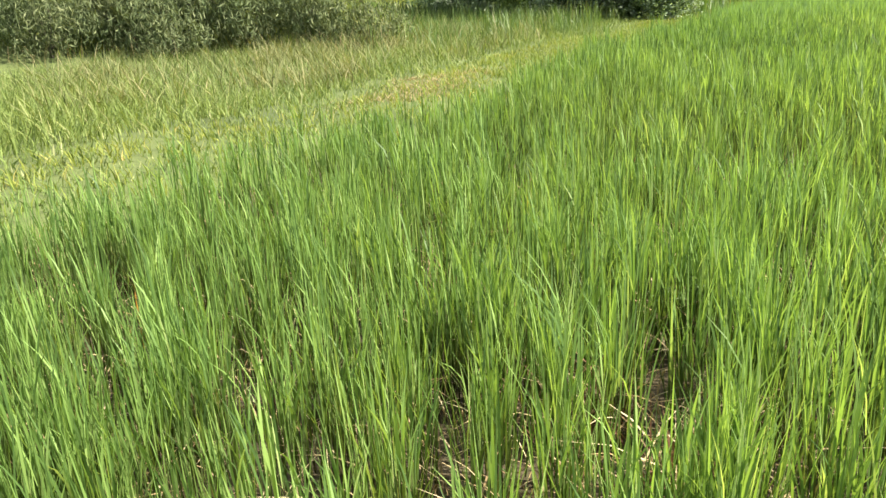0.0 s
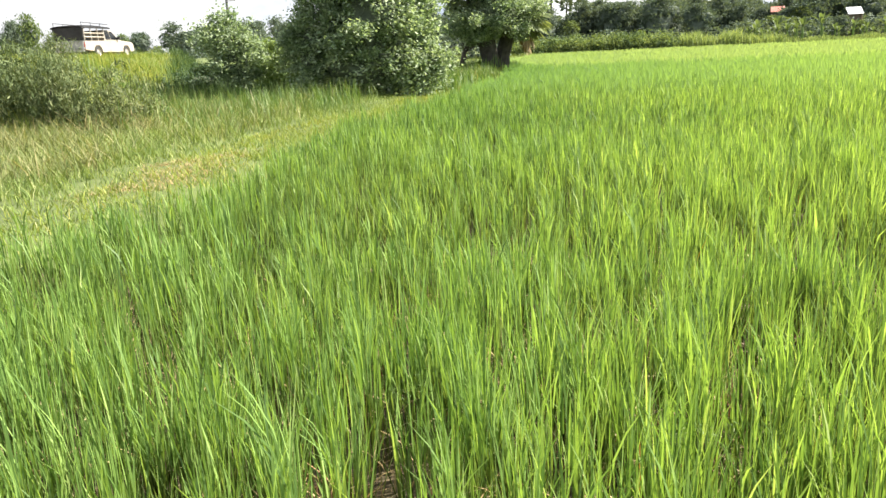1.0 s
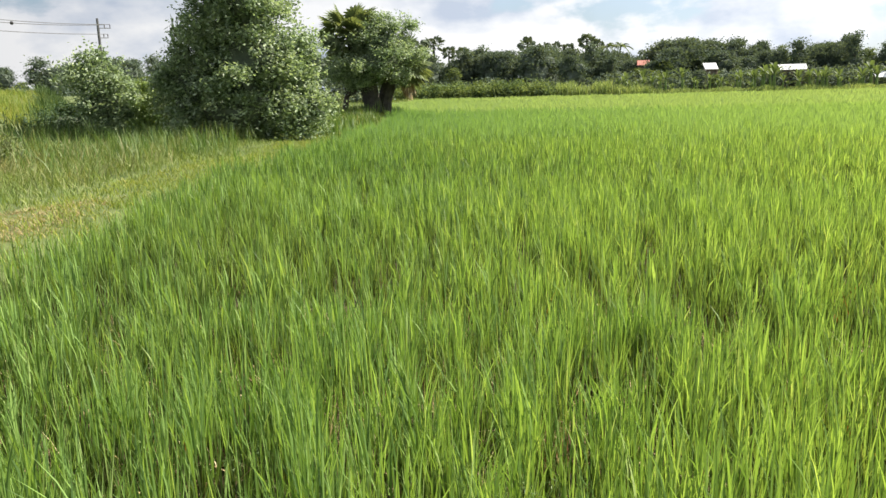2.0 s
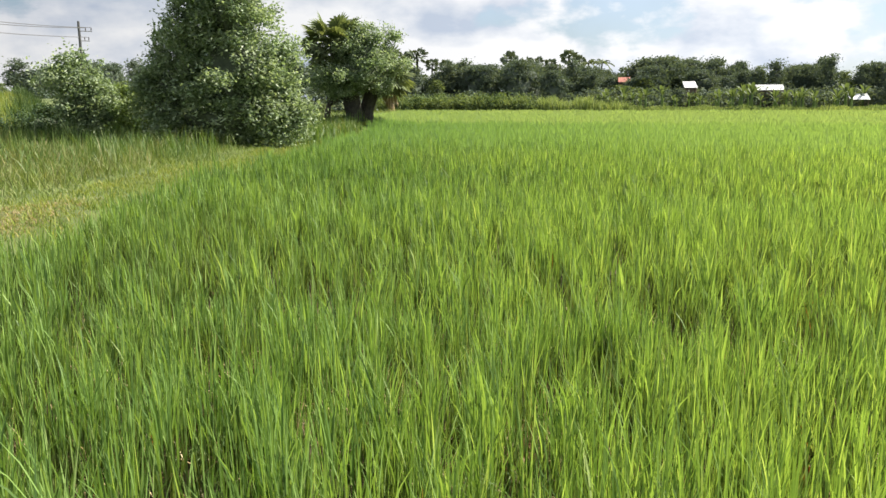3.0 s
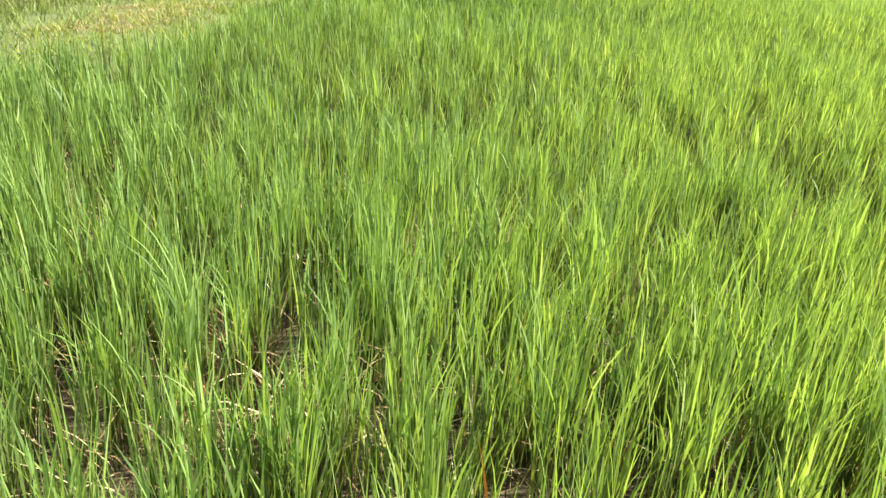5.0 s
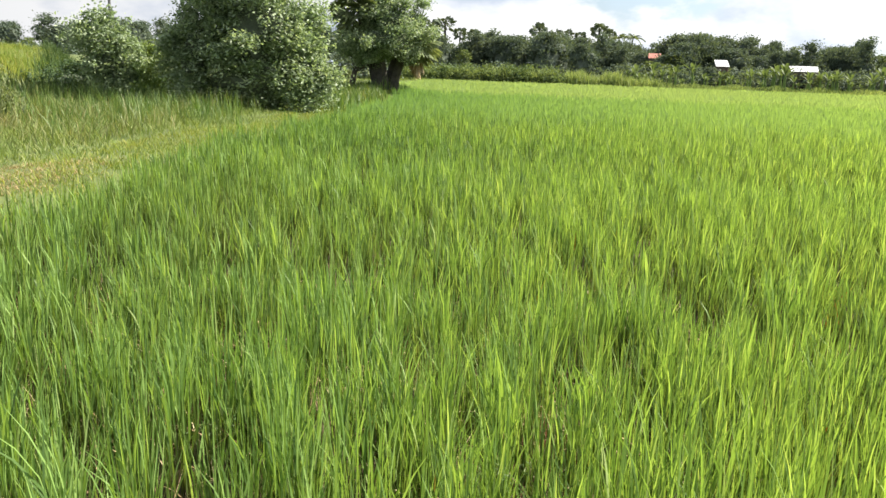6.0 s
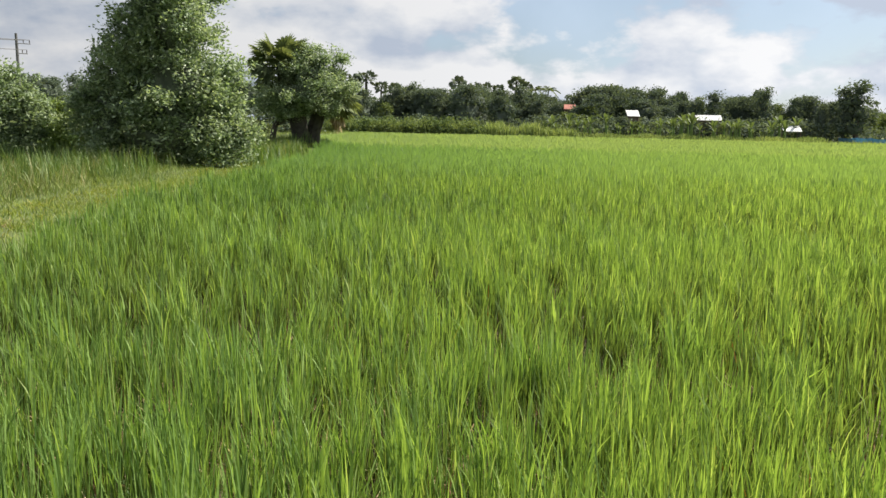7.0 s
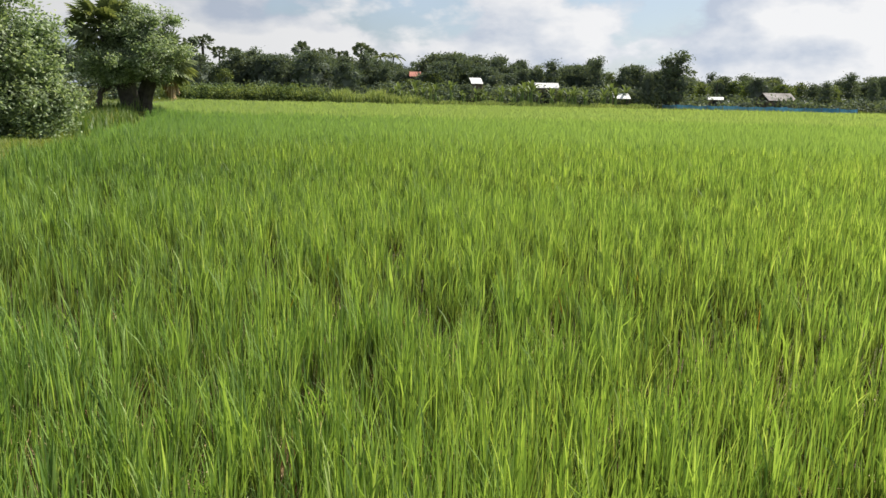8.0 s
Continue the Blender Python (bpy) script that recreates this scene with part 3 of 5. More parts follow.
def stubble():
    """Broken brown stems close to the ground, in tufts."""
    n = 240
    x, y = scatter(n, 0.8, 7.0)
    keep = in_field(x, y)
    spots = np.repeat(np.array(BARE), 5, 0) + rng.normal(0, 0.07, (len(BARE) * 5, 2))
    x, y = np.concatenate([x[keep], spots[:, 0]]), np.concatenate([y[keep], spots[:, 1]])
    k = 12
    m = len(x) * k
    root = np.stack([np.repeat(x, k) + rng.normal(0, 0.04, m), np.repeat(y, k) + rng.normal(0, 0.04, m), np.zeros(m)], 1)
    root[:, 2] = height_of(root[:, 0], root[:, 1])
    v, q, t = blade_arrays(root, rng.uniform(0.10, 0.30, m), rng.uniform(0.004, 0.008, m), rng.uniform(0, 6.28, m), np.abs(rng.normal(0.35, 0.3, m)), rng.normal(0, 0.8, m), 3)
    tagged(array_mesh("stubble", v, [q, t], M_STUBBLE), "reddish brown broken stems between the rice plants", "stubble", kind="stuff")


def sedge(place):
    """A weed with a loose tan head of fine spikelets."""
    x, y = place
    z = float(height_of(np.array(x), np.array(y)))
    ob = thing("sedge", (x, y, z - 0.02), "weed with a fuzzy tan seed head among the rice", "weed", "seeding weeds")
    stems, heads = bmesh.new(), []
    for k in range(7):
        a, reach = k * 2.399, 0.03 + 0.012 * k
        top = (math.cos(a) * reach, math.sin(a) * reach, 0.46 + 0.01 * (k % 3))
        tube(stems, [(0.3 * top[0], 0.3 * top[1], 0), (0.6 * top[0], 0.6 * top[1], 0.3), top], [0.0022, 0.0018, 0.001], 4)
        heads.append(np.array(top) + rng.normal(0, 0.013, (22, 3)))
    tagged(part("stem", stems, M_TALL, ob), kind="stuff")
    p = np.concatenate(heads)
    n = len(p)
    v, q, t = leaf_arrays(p, rng.uniform(0.008, 0.018, n), rng.uniform(0.0015, 0.003, n), rng.uniform(0, 6.28, n), rng.normal(0.3, 0.6, n))
    tagged(array_mesh("seed_head", v, [q, t], M_TALL, ob, "fine tan spikelets"), kind="stuff")
    return ob


litter()
withered()
stubble()
weed = sedge((1.37, 1.50))
for x, y, s in ((0.72, 2.1, 0.9),):
    copy_thing(weed, pose(x, y, float(height_of(np.array(x), np.array(y))) - 0.02, 0, 0, 90 * x) @ Matrix.Scale(s, 4))


# ---- grasses of the verge and the bank ----
def grass(name, label, material, n, r0, r1, a0, a1, where, tall, width, lean, segs=2, tuft=5, spread=0.05, drift=None, tallness=None):
    x, y = scatter(n, r0, r1, a0, a1)
    keep = where(off_edge(x, y), x, y)
    x, y = x[keep], y[keep]
    m = len(x)
    k = tuft
    root = np.stack([np.repeat(x, k) + rng.normal(0, spread, m * k), np.repeat(y, k) + rng.normal(0, spread, m * k), np.zeros(m * k)], 1)
    root[:, 2] = height_of(root[:, 0], root[:, 1]) - 0.03
    h = tall * np.repeat(rng.uniform(0.6, 1.2, m), k) * rng.uniform(0.6, 1.1, m * k)
    if tallness is not None:
        h = h * np.repeat(tallness(off_edge(x, y), x, y), k)
    way = rng.uniform(0, 2 * np.pi, m * k) if drift is None else np.radians(drift) + rng.normal(0, 0.9, m * k)
    v, q, t = blade_arrays(root, h, width * rng.uniform(0.7, 1.3, m * k), way, np.abs(rng.normal(lean, 0.2, m * k)), rng.normal(0, 0.7, m * k), segs)
    return tagged(array_mesh(name, v, [q, t], material), label, "grass", kind="stuff")


def dry_spot(x, y):
    along, across = (x + 0.1) * 0.485 + (y - 9.3) * 0.875, (x + 0.1) * 0.875 - (y - 9.3) * 0.485
    return np.exp(-(along / 1.5) ** 2 - ((across + 0.2 * np.sin(along * 2.3)) / 0.55) ** 2)


grass("verge_grass", "pale green soft grass on the verge beside the rice", M_VERGE, 27000, 2.0, 26, -50, 28,
      lambda d, x, y: (d > -0.5) & (d < 9.5) & (on_mound(x, y) < 0.5) & (rng.uniform(0, 1, len(x)) > 0.97 * dry_spot(x, y)), 0.38, 0.0125, 0.55, 2, 6, 0.06, tallness=lambda d, x, y: 0.30 + 0.55 * smooth(0.6, 2.2, d) + 0.25 * np.sin(x * 0.9 + 1.3 * np.sin(y * 0.6)) * smooth(1.5, 3.0, d))
grass("far_verge_grass", "green grass strip along the far verge", M_VERGE, 9000, 26, 110, -40, 30,
      lambda d, x, y: (d > RICE_END) & (d < 9.5), 0.40, 0.035, 0.4, 1, 5, 0.12)
grass("bund_path_grass", "short pale yellow-green grass on the bund beside the rice", M_BUND, 70000, 4, 45, -45, 26,
      lambda d, x, y: (d > RICE_END - 0.1) & (d < 0.9), 0.16, 0.011, 0.6, 2, 5, 0.06)
grass("palm_foot_grass", "rough grass round the feet of the palms", M_TALL, 5200, 24, 46, 8, 26,
      lambda d, x, y: (d > -0.5) & (d < 5.0), 0.62, 0.03, 0.3, 2, 5, 0.10)
grass("field_end_grass", "green grass strip at the far end of the paddy", M_VERGE, 70000, 97, 150, 20, 84,
      lambda d, x, y: (past_far(x, y) > -1.5) & (past_far(x, y) < 3.0), 0.65, 0.08, 0.35, 1, 6, 0.2)
grass("dry_grass", "flattened straw-coloured dry grass patch on the verge", M_DRY, 24000, 6, 16, -25, 15,
      lambda d, x, y: (d > -0.5) & (dry_spot(x, y) > 0.35 * rng.uniform(0.6, 1.6, len(x))), 0.10, 0.010, 1.0, 2, 4, 0.06)
grass("tall_grass", "tall green and brown-headed grass below the trees", M_TALL, 2600, 13, 27, -8, 20,
      lambda d, x, y: (d > 1.6) & (d < 9.0) & (rng.uniform(0, 1, len(x)) < smooth(13, 20, np.hypot(x, y)) * smooth(-8, -1, np.degrees(np.arctan2(x, y)))), 0.72, 0.013, 0.30, 3, 6, 0.08)
grass("rough_grass", "rough arching olive and tan grass in clumps on the verge", M_REED, 5200, 9.5, 22, -28, 9,
      lambda d, x, y: (d > 1.3) & (d < 9.0) & (on_mound(x, y) < 0.3) & (dry_spot(x, y) < 0.1) & (rng.uniform(0, 1, len(x)) < 0.15 + 0.85 * smooth(0.1, 0.8, np.sin(x * 1.5 + 1.2 * np.sin(y * 0.8)) * np.sin(y * 1.1 + x * 0.4))),
      0.58, 0.0105, 0.6, 3, 6, 0.09)
grass("bank_top_grass", "rank dark green grass along the top of the road bank", M_TALL, 12000, 18, 70, -75, 14,
      lambda d, x, y: (d > 14.5 + rng.normal(0, 0.9, len(x))) & (d < 21.3) & (on_mound(x, y) > 7.0), 0.45, 0.022, 0.35, 2, 5, 0.10)
grass("ditch_grass", "rank grass in the hollow behind the embankment, coloured dark for the shade there", M_DITCH, 5000, 22, 60, -6, 12,
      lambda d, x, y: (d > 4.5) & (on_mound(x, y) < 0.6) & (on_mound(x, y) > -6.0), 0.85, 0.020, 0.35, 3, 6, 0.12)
grass("bank_grass", "sunlit yellow-green grass on the road bank", M_BANK, 19000, 14, 48, -46, 8,
      lambda d, x, y: (on_mound(x, y) > 0.1 + 0.4 * rng.normal(0, 1, len(x))) & (on_mound(x, y) < 9.0), 0.46, 0.014, 0.35, 2, 6, 0.09)
grass("foot_grass", "pale arching grass stalks at the foot of the embankment", M_DRY, 520, 13, 22, -40, 2,
      lambda d, x, y: (np.abs(on_mound(x, y) + 0.5) < 0.8 * rng.uniform(0, 1, len(x))), 0.75, 0.007, 0.55, 3, 4, 0.10)
grass("bund_grass", "short green grass on the bund", M_VERGE, 4000, 0.8, 9, 90, 310,
      lambda d, x, y: ~in_field(x, y) & ((y < -1.15) | (d > RICE_END)), 0.22, 0.011, 0.5, 2, 5, 0.05)

# ---- trees ----
def crown_arrays(blobs, leaf, loose=1.5, tilt=-0.2, droop=0.5, slim=0.55, shell=0.42, lobed=0.0):
    """Leaves in clumps that fill ellipsoids loosely: blobs of x, y, z, rx, ry, rz, clumps, leaves in a clump.
    lobed: the size of the boughs, in metres, into which the clumps gather, with gaps between them."""
    spots = []
    for x, y, z, rx, ry, rz, clumps, per in blobs:
        size3 = np.array([rx, ry, rz])
        way = rng.normal(0, 1, (clumps, 3))
        way /= np.linalg.norm(way, axis=1)[:, None]
        reach = rng.uniform(0, 1, clumps) ** shell * (1 + 0.05 * rng.normal(0, 1, clumps))
        c = np.array([x, y, z]) + way * reach[:, None] * size3
        if lobed:
            boughs = max(4, int(clumps / 9))
            out = rng.normal(0, 1, (boughs, 3))
            out /= np.linalg.norm(out, axis=1)[:, None]
            centre = np.array([x, y, z]) + out * size3 * np.where(rng.uniform(0, 1, (boughs, 1)) < 0.2, rng.uniform(1.05, 1.3, (boughs, 1)), rng.uniform(0.62, 1.02, (boughs, 1)))
            own = rng.integers(0, boughs, clumps)
            far = lobed * rng.uniform(0.55, 1.2, boughs)[own] * rng.uniform(0, 1, clumps) ** 0.5
            c2 = centre[own] + way * far[:, None] * np.array([1, 1, 0.7])
            c = np.where((rng.uniform(0, 1, clumps) < 0.72)[:, None], c2, c)
        size = leaf * loose * rng.uniform(0.5, 1.3, clumps)
        p = np.repeat(c, per, 0) + rng.normal(0, 1, (clumps * per, 3)) * np.repeat(size, per)[:, None] * np.array([1, 1, 0.8])
        spots.append(p)
    p = np.concatenate(spots)
    p = p[p[:, 2] > 0.05]
    n = len(p)
    return leaf_arrays(p, leaf * rng.uniform(0.7, 1.35, n), leaf * slim * rng.uniform(0.7, 1.3, n), rng.uniform(0, 2 * np.pi, n), rng.normal(tilt, droop, n))


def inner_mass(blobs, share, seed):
    """Solid dark lumps deep inside a crown, smaller than the leaves round them, that stand in for its inner shade."""
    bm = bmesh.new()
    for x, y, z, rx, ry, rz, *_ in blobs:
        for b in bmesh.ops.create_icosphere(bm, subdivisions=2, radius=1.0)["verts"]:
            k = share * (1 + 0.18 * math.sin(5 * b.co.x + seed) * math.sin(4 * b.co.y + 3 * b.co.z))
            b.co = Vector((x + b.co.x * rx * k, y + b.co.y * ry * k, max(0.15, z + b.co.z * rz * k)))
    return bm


def limbs_mesh(trunk, blobs, girth, seed, sides=8, twigs=2):
    """A tapered, bent trunk that forks into limbs towards the crown's masses."""
    r = random.Random(seed)
    bm = bmesh.new()
    pts = [Vector(p) for p in trunk]
    tube(bm, pts, [girth * (1.25 if i == 0 else 1 - 0.55 * i / (len(pts) - 1)) for i in range(len(pts))], sides)
    for x, y, z, rx, ry, rz, *_ in blobs:
        for _ in range(twigs):
            end = Vector((x + rx * r.uniform(-0.4, 0.4), y + ry * r.uniform(-0.4, 0.4), z + rz * r.uniform(-0.3, 0.4)))
            below = [p for p in pts[1:] if p.z < end.z - 0.15 * (end - pts[0]).length]
            start = r.choice(below[-2:]) if below else pts[1]
            mid = start.lerp(end, 0.5) + Vector((r.uniform(-1, 1), r.uniform(-1, 1), r.uniform(0, 0.6))) * 0.12 * (end - start).length
            tube(bm, [start, mid, end], [girth * 0.34, girth * 0.16, girth * 0.04], 6)
    return bm


def leafy_tree(name, place, turn, trunk, blobs, leaf, girth, leaf_mat, label, category="tree", group="", seed=1, twigs=2):
    x, y = place
    ob = thing(name, (x, y, float(height_of(np.array(x), np.array(y))) - 0.05), label, category, group, turn)
    part("trunk", limbs_mesh(trunk, blobs, girth, seed, twigs=twigs), M_BARK, ob)
    v, q, t = crown_arrays([(*b[:6], int(b[6] * 1.2), int(b[7] * 1.12)) for b in blobs], leaf * 1.0, 1.25, slim=0.5, lobed=0.42)
    array_mesh("crown", v, [q, t], leaf_mat, ob)
    part("shade_core", inner_mass([b for b in blobs if b[6] > 100], 0.58, seed), M_CORE, ob)
    return ob


leafy_tree("field_tree", (5.4, 22.5), -12.5, [(0, 0, 0), (0.1, 0.05, 0.9), (-0.1, 0, 2.2), (0.1, 0.1, 4.0), (0, 0, 5.6)],
           [(0.1, 0, 2.2, 1.5, 1.6, 1.75, 330, 36), (0.1, 0, 4.2, 1.32, 1.4, 1.6, 300, 36), (-0.15, 0, 5.7, 1.2, 1.2, 1.2, 160, 34), (0.6, 0, 6.0, 0.85, 1.0, 1.0, 90, 34),
            (-0.9, 0, 3.6, 0.75, 0.9, 1.0, 100, 36), (-1.75, 0.3, 1.5, 0.65, 0.85, 1.15, 150, 36), (1.5, 0, 1.9, 0.45, 0.7, 1.35, 95, 34), (1.65, 0, 3.0, 0.22, 0.3, 0.6, 14, 24), (-1.3, 0, 3.0, 0.7, 0.8, 0.8, 70, 36), (1.65, -0.2, 0.75, 0.6, 0.6, 0.65, 60, 32), (-0.1, -0.3, 1.0, 1.95, 1.2, 0.9, 240, 36)],
           0.122, 0.17, M_LEAF, "tall bushy tree with glossy dark green leaves at the paddy edge", seed=3)
leafy_tree("roadside_bush", (1.6, 25.9), -2.0, [(0, 0, 0), (0.05, 0, 0.6), (-0.1, 0.1, 1.3), (0, 0, 2.0)],
           [(0.1, 0, 1.2, 0.78, 0.85, 0.9, 140, 28), (-0.2, 0, 2.0, 0.8, 0.75, 0.55, 84, 28), (0.3, -0.2, 0.65, 0.8, 0.8, 0.6, 80, 28), (-0.65, 0, 2.5, 0.45, 0.45, 0.28, 24, 18), (0.25, 0, 2.6, 0.5, 0.4, 0.26, 20, 18), (-0.25, 0, 2.8, 0.4, 0.35, 0.18, 12, 14), (0.6, 0, 1.8, 0.35, 0.4, 0.45, 20, 22)],
           0.12, 0.07, M_LEAF, "round leafy bush at the foot of the bank", "bush", seed=5)
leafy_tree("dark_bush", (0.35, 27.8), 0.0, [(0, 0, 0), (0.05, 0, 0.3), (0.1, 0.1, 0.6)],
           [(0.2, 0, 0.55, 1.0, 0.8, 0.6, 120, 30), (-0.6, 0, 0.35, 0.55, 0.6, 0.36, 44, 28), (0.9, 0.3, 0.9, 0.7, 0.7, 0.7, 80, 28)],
           0.10, 0.04, M_DARK_LEAF, "low bush on the bank, coloured dark for the shade there", "bush", seed=16)
leafy_tree("light_bush", (3.2, 25.0), -5.5, [(0, 0, 0), (0.05, 0, 0.5), (0.2, 0.1, 1.0)],
           [(-0.2, 0, 1.0, 0.7, 0.6, 0.9, 80, 30), (0.6, 0, 1.0, 0.8, 0.6, 0.5, 50, 30), (-0.75, -0.3, 0.7, 0.35, 0.4, 0.65, 36, 30), (0.2, 0.3, 1.6, 0.6, 0.5, 0.4, 34, 26)],
           0.10, 0.04, M_LEAF_LIGHT, "yellow-green spreading bush beside the darker bush", "bush", seed=6)
leafy_tree("olive_bush", (13.2, 41.5), -17.5, [(0, 0, 0), (0.05, 0, 0.4), (0.1, 0.1, 0.8)],
           [(0, 0, 0.8, 1.3, 0.9, 0.8, 90, 30), (0.9, 0, 0.6, 0.9, 0.8, 0.6, 50, 30), (-0.9, 0, 0.7, 0.9, 0.8, 0.7, 50, 30)],
           0.12, 0.05, M_SHRUB, "low olive-green bush behind the fan palms", "bush", seed=14)
leafy_tree("palm_grove_tree", (13.5, 33.3), -21.8, [(-1.4, 0.2, 0), (-1.25, 0.2, 0.8), (-0.8, 0.1, 1.6), (-0.1, 0, 2.4), (0.4, 0, 3.3)],
           [(0.6, -0.5, 3.1, 1.15, 1.0, 0.95, 160, 32), (0.3, -0.7, 2.3, 1.75, 1.1, 0.9, 200, 34), (0.45, -0.4, 4.0, 0.6, 0.6, 0.5, 42, 28), (-1.35, -0.5, 2.2, 0.9, 0.9, 0.8, 80, 30), (-0.3, -0.9, 3.5, 0.6, 0.5, 0.5, 34, 28),
            (1.3, -0.2, 2.4, 0.6, 0.6, 0.8, 30, 24), (-0.6, -0.6, 1.65, 0.9, 0.7, 0.35, 40, 26), (0.9, -0.6, 1.75, 0.8, 0.6, 0.35, 30, 26), (1.75, 0, 3.95, 0.5, 0.4, 0.3, 30, 20), (1.4, 0, 3.6, 0.35, 0.3, 0.4, 16, 20)],
           0.12, 0.13, M_LEAF, "leafy tree grown between two fan palms", seed=8)


def fan_palm(name, place, turn, trunk, radii, crown, reach, fans, label, group="", dry=0, far=False):
    """A fan palm: thick trunk, round leaves of pointed fingers on stalks."""
    x, y = place
    ob = thing(name, (x, y, float(height_of(np.array(x), np.array(y))) - (0.05 if far else 0.40)), label, "palm", group, turn)
    part("trunk", tube(bmesh.new(), trunk, radii, 6 if far else 10), M_PALM_BARK, ob)
    sets, stalks = [], bmesh.new()
    fingers = 9 if far else 19
    for k in range(fans + dry):
        old = k >= fans
        az = -0.5 + 0.35 * (k - fans) if old else k * 2.399 + rng.uniform(-0.3, 0.3)
        el = rng.uniform(-1.3, -0.9) if old else math.asin(max(-0.95, (-0.72 + 1.65 * ((k + 0.5) / fans)) if far else (-0.75 + 1.7 * ((k + 0.5) / fans))))
        way = np.array([math.cos(az) * math.cos(el), math.sin(az) * math.cos(el), math.sin(el)])
        base = np.array(crown)
        tip = base + way * reach * (rng.uniform(0.6, 0.85) if far else rng.uniform(0.45, 0.6)) + np.array([0, 0, -0.06 * reach])
        tube(stalks, [tuple(base), tuple((base + tip) / 2 + np.array([0, 0, 0.04 * reach])), tuple(tip)], [0.03 * reach, 0.022 * reach, 0.014 * reach], 4)
        side = np.cross(way, [0, 0, 1.0])
        side /= np.linalg.norm(side) + 1e-6
        a = np.linspace(-2.2, 2.2, fingers)
        size = reach * (0.55 if far else 0.46) * (1 - 0.35 * np.abs(a / 2.2) ** 2) * rng.uniform(0.85, 1.1)
        turned = rng.uniform(-1.25, 1.25) if far else rng.uniform(-0.8, 0.8)
        side = side * math.cos(turned) + np.cross(side, way) * math.sin(turned)
        norm = np.cross(side, way)
        for j in range(fingers):
            d = way * math.cos(a[j]) + side * math.sin(a[j]) - norm * 0.12 * abs(a[j])
            d = d - np.array([0, 0, 0.18 + (0.5 if old else 0)])
            d /= np.linalg.norm(d)
            w = np.cross(d, norm)
            w = w / (np.linalg.norm(w) + 1e-6) * size[j] * (0.27 if far else 0.095)
            m = tip + d * size[j] * 0.6
            sets.append((np.array([tip, m + w, tip + d * size[j] - np.array([0, 0, 0.10 * size[j]]), m - w]), old))
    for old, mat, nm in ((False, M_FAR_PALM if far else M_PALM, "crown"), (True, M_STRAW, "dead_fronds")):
        mine = [s for s, o in sets if o == old]
        if mine:
            v = np.concatenate(mine)
            i = np.arange(len(mine))[:, None] * 4
            array_mesh(nm, v, [np.concatenate([i + np.array([[0, 1, 2]]), i + np.array([[0, 2, 3]])])], mat, ob, "dry brown hanging fronds" if old else "")
    part("leaf_stalks", stalks, M_PALM, ob)
    return ob


fan_palm("fan_palm", (13.5, 33.6), -21.8, [(0.08, 0, 0), (0.05, 0, 0.8), (-0.15, 0, 1.8), (-0.6, 0, 3.0), (-0.85, 0, 3.9)], [0.5, 0.42, 0.4, 0.3, 0.22], (-0.85, 0, 4.0), 1.8, 48,
         "fan palm with a thick dark trunk at the paddy edge", dry=1)
fan_palm("fan_palm", (13.75, 33.9), -21.8, [(0.45, 0, 0), (0.5, 0, 0.9), (0.75, 0, 1.7), (1.25, 0, 2.6)], [0.42, 0.35, 0.33, 0.22], (1.35, 0, 2.7), 1.65, 40,
         "low fan palm with a dry hanging frond", dry=3)

# far fan palms that stand over the wood
FAR_PALMS = [(25.43, 3.04, 1.00), (26.22, 3.91, 1.30), (27.36, 3.16, 1.05), (28.37, 3.11, 1.00), (33.14, 3.65, 1.00), (34.30, 3.28, 1.00), (35.14, 3.29, 1.05), (36.14, 3.11, 0.95), (37.48, 3.71, 1.10), (38.22, 3.38, 0.80)]
first = None
for az, el, size in FAR_PALMS:
    dist = 150.0
    x, y = dist * math.sin(radians(az)), dist * math.cos(radians(az))
    top = 1.55 + dist * math.tan(radians(el))
    if first is None:
        first = fan_palm("sugar_palm", (x, y), 0, [(0, 0, 0), (0.15, 0, 4), (0, 0.1, 8), (0, 0, 9.8)], [0.3, 0.2, 0.19, 0.17], (0, 0, 9.5), 1.5, 20,
                         "tall slender fan palm rising over the far wood", "far fan palms", far=True)
        base_z = first.matrix_basis.translation.z
    else:
        s = (top - 1.0) / 10.2
        copy_thing(first, pose(x, y, base_z, 0, 0, az * 40) @ Matrix.Diagonal((s * size, s * size, s, 1)))


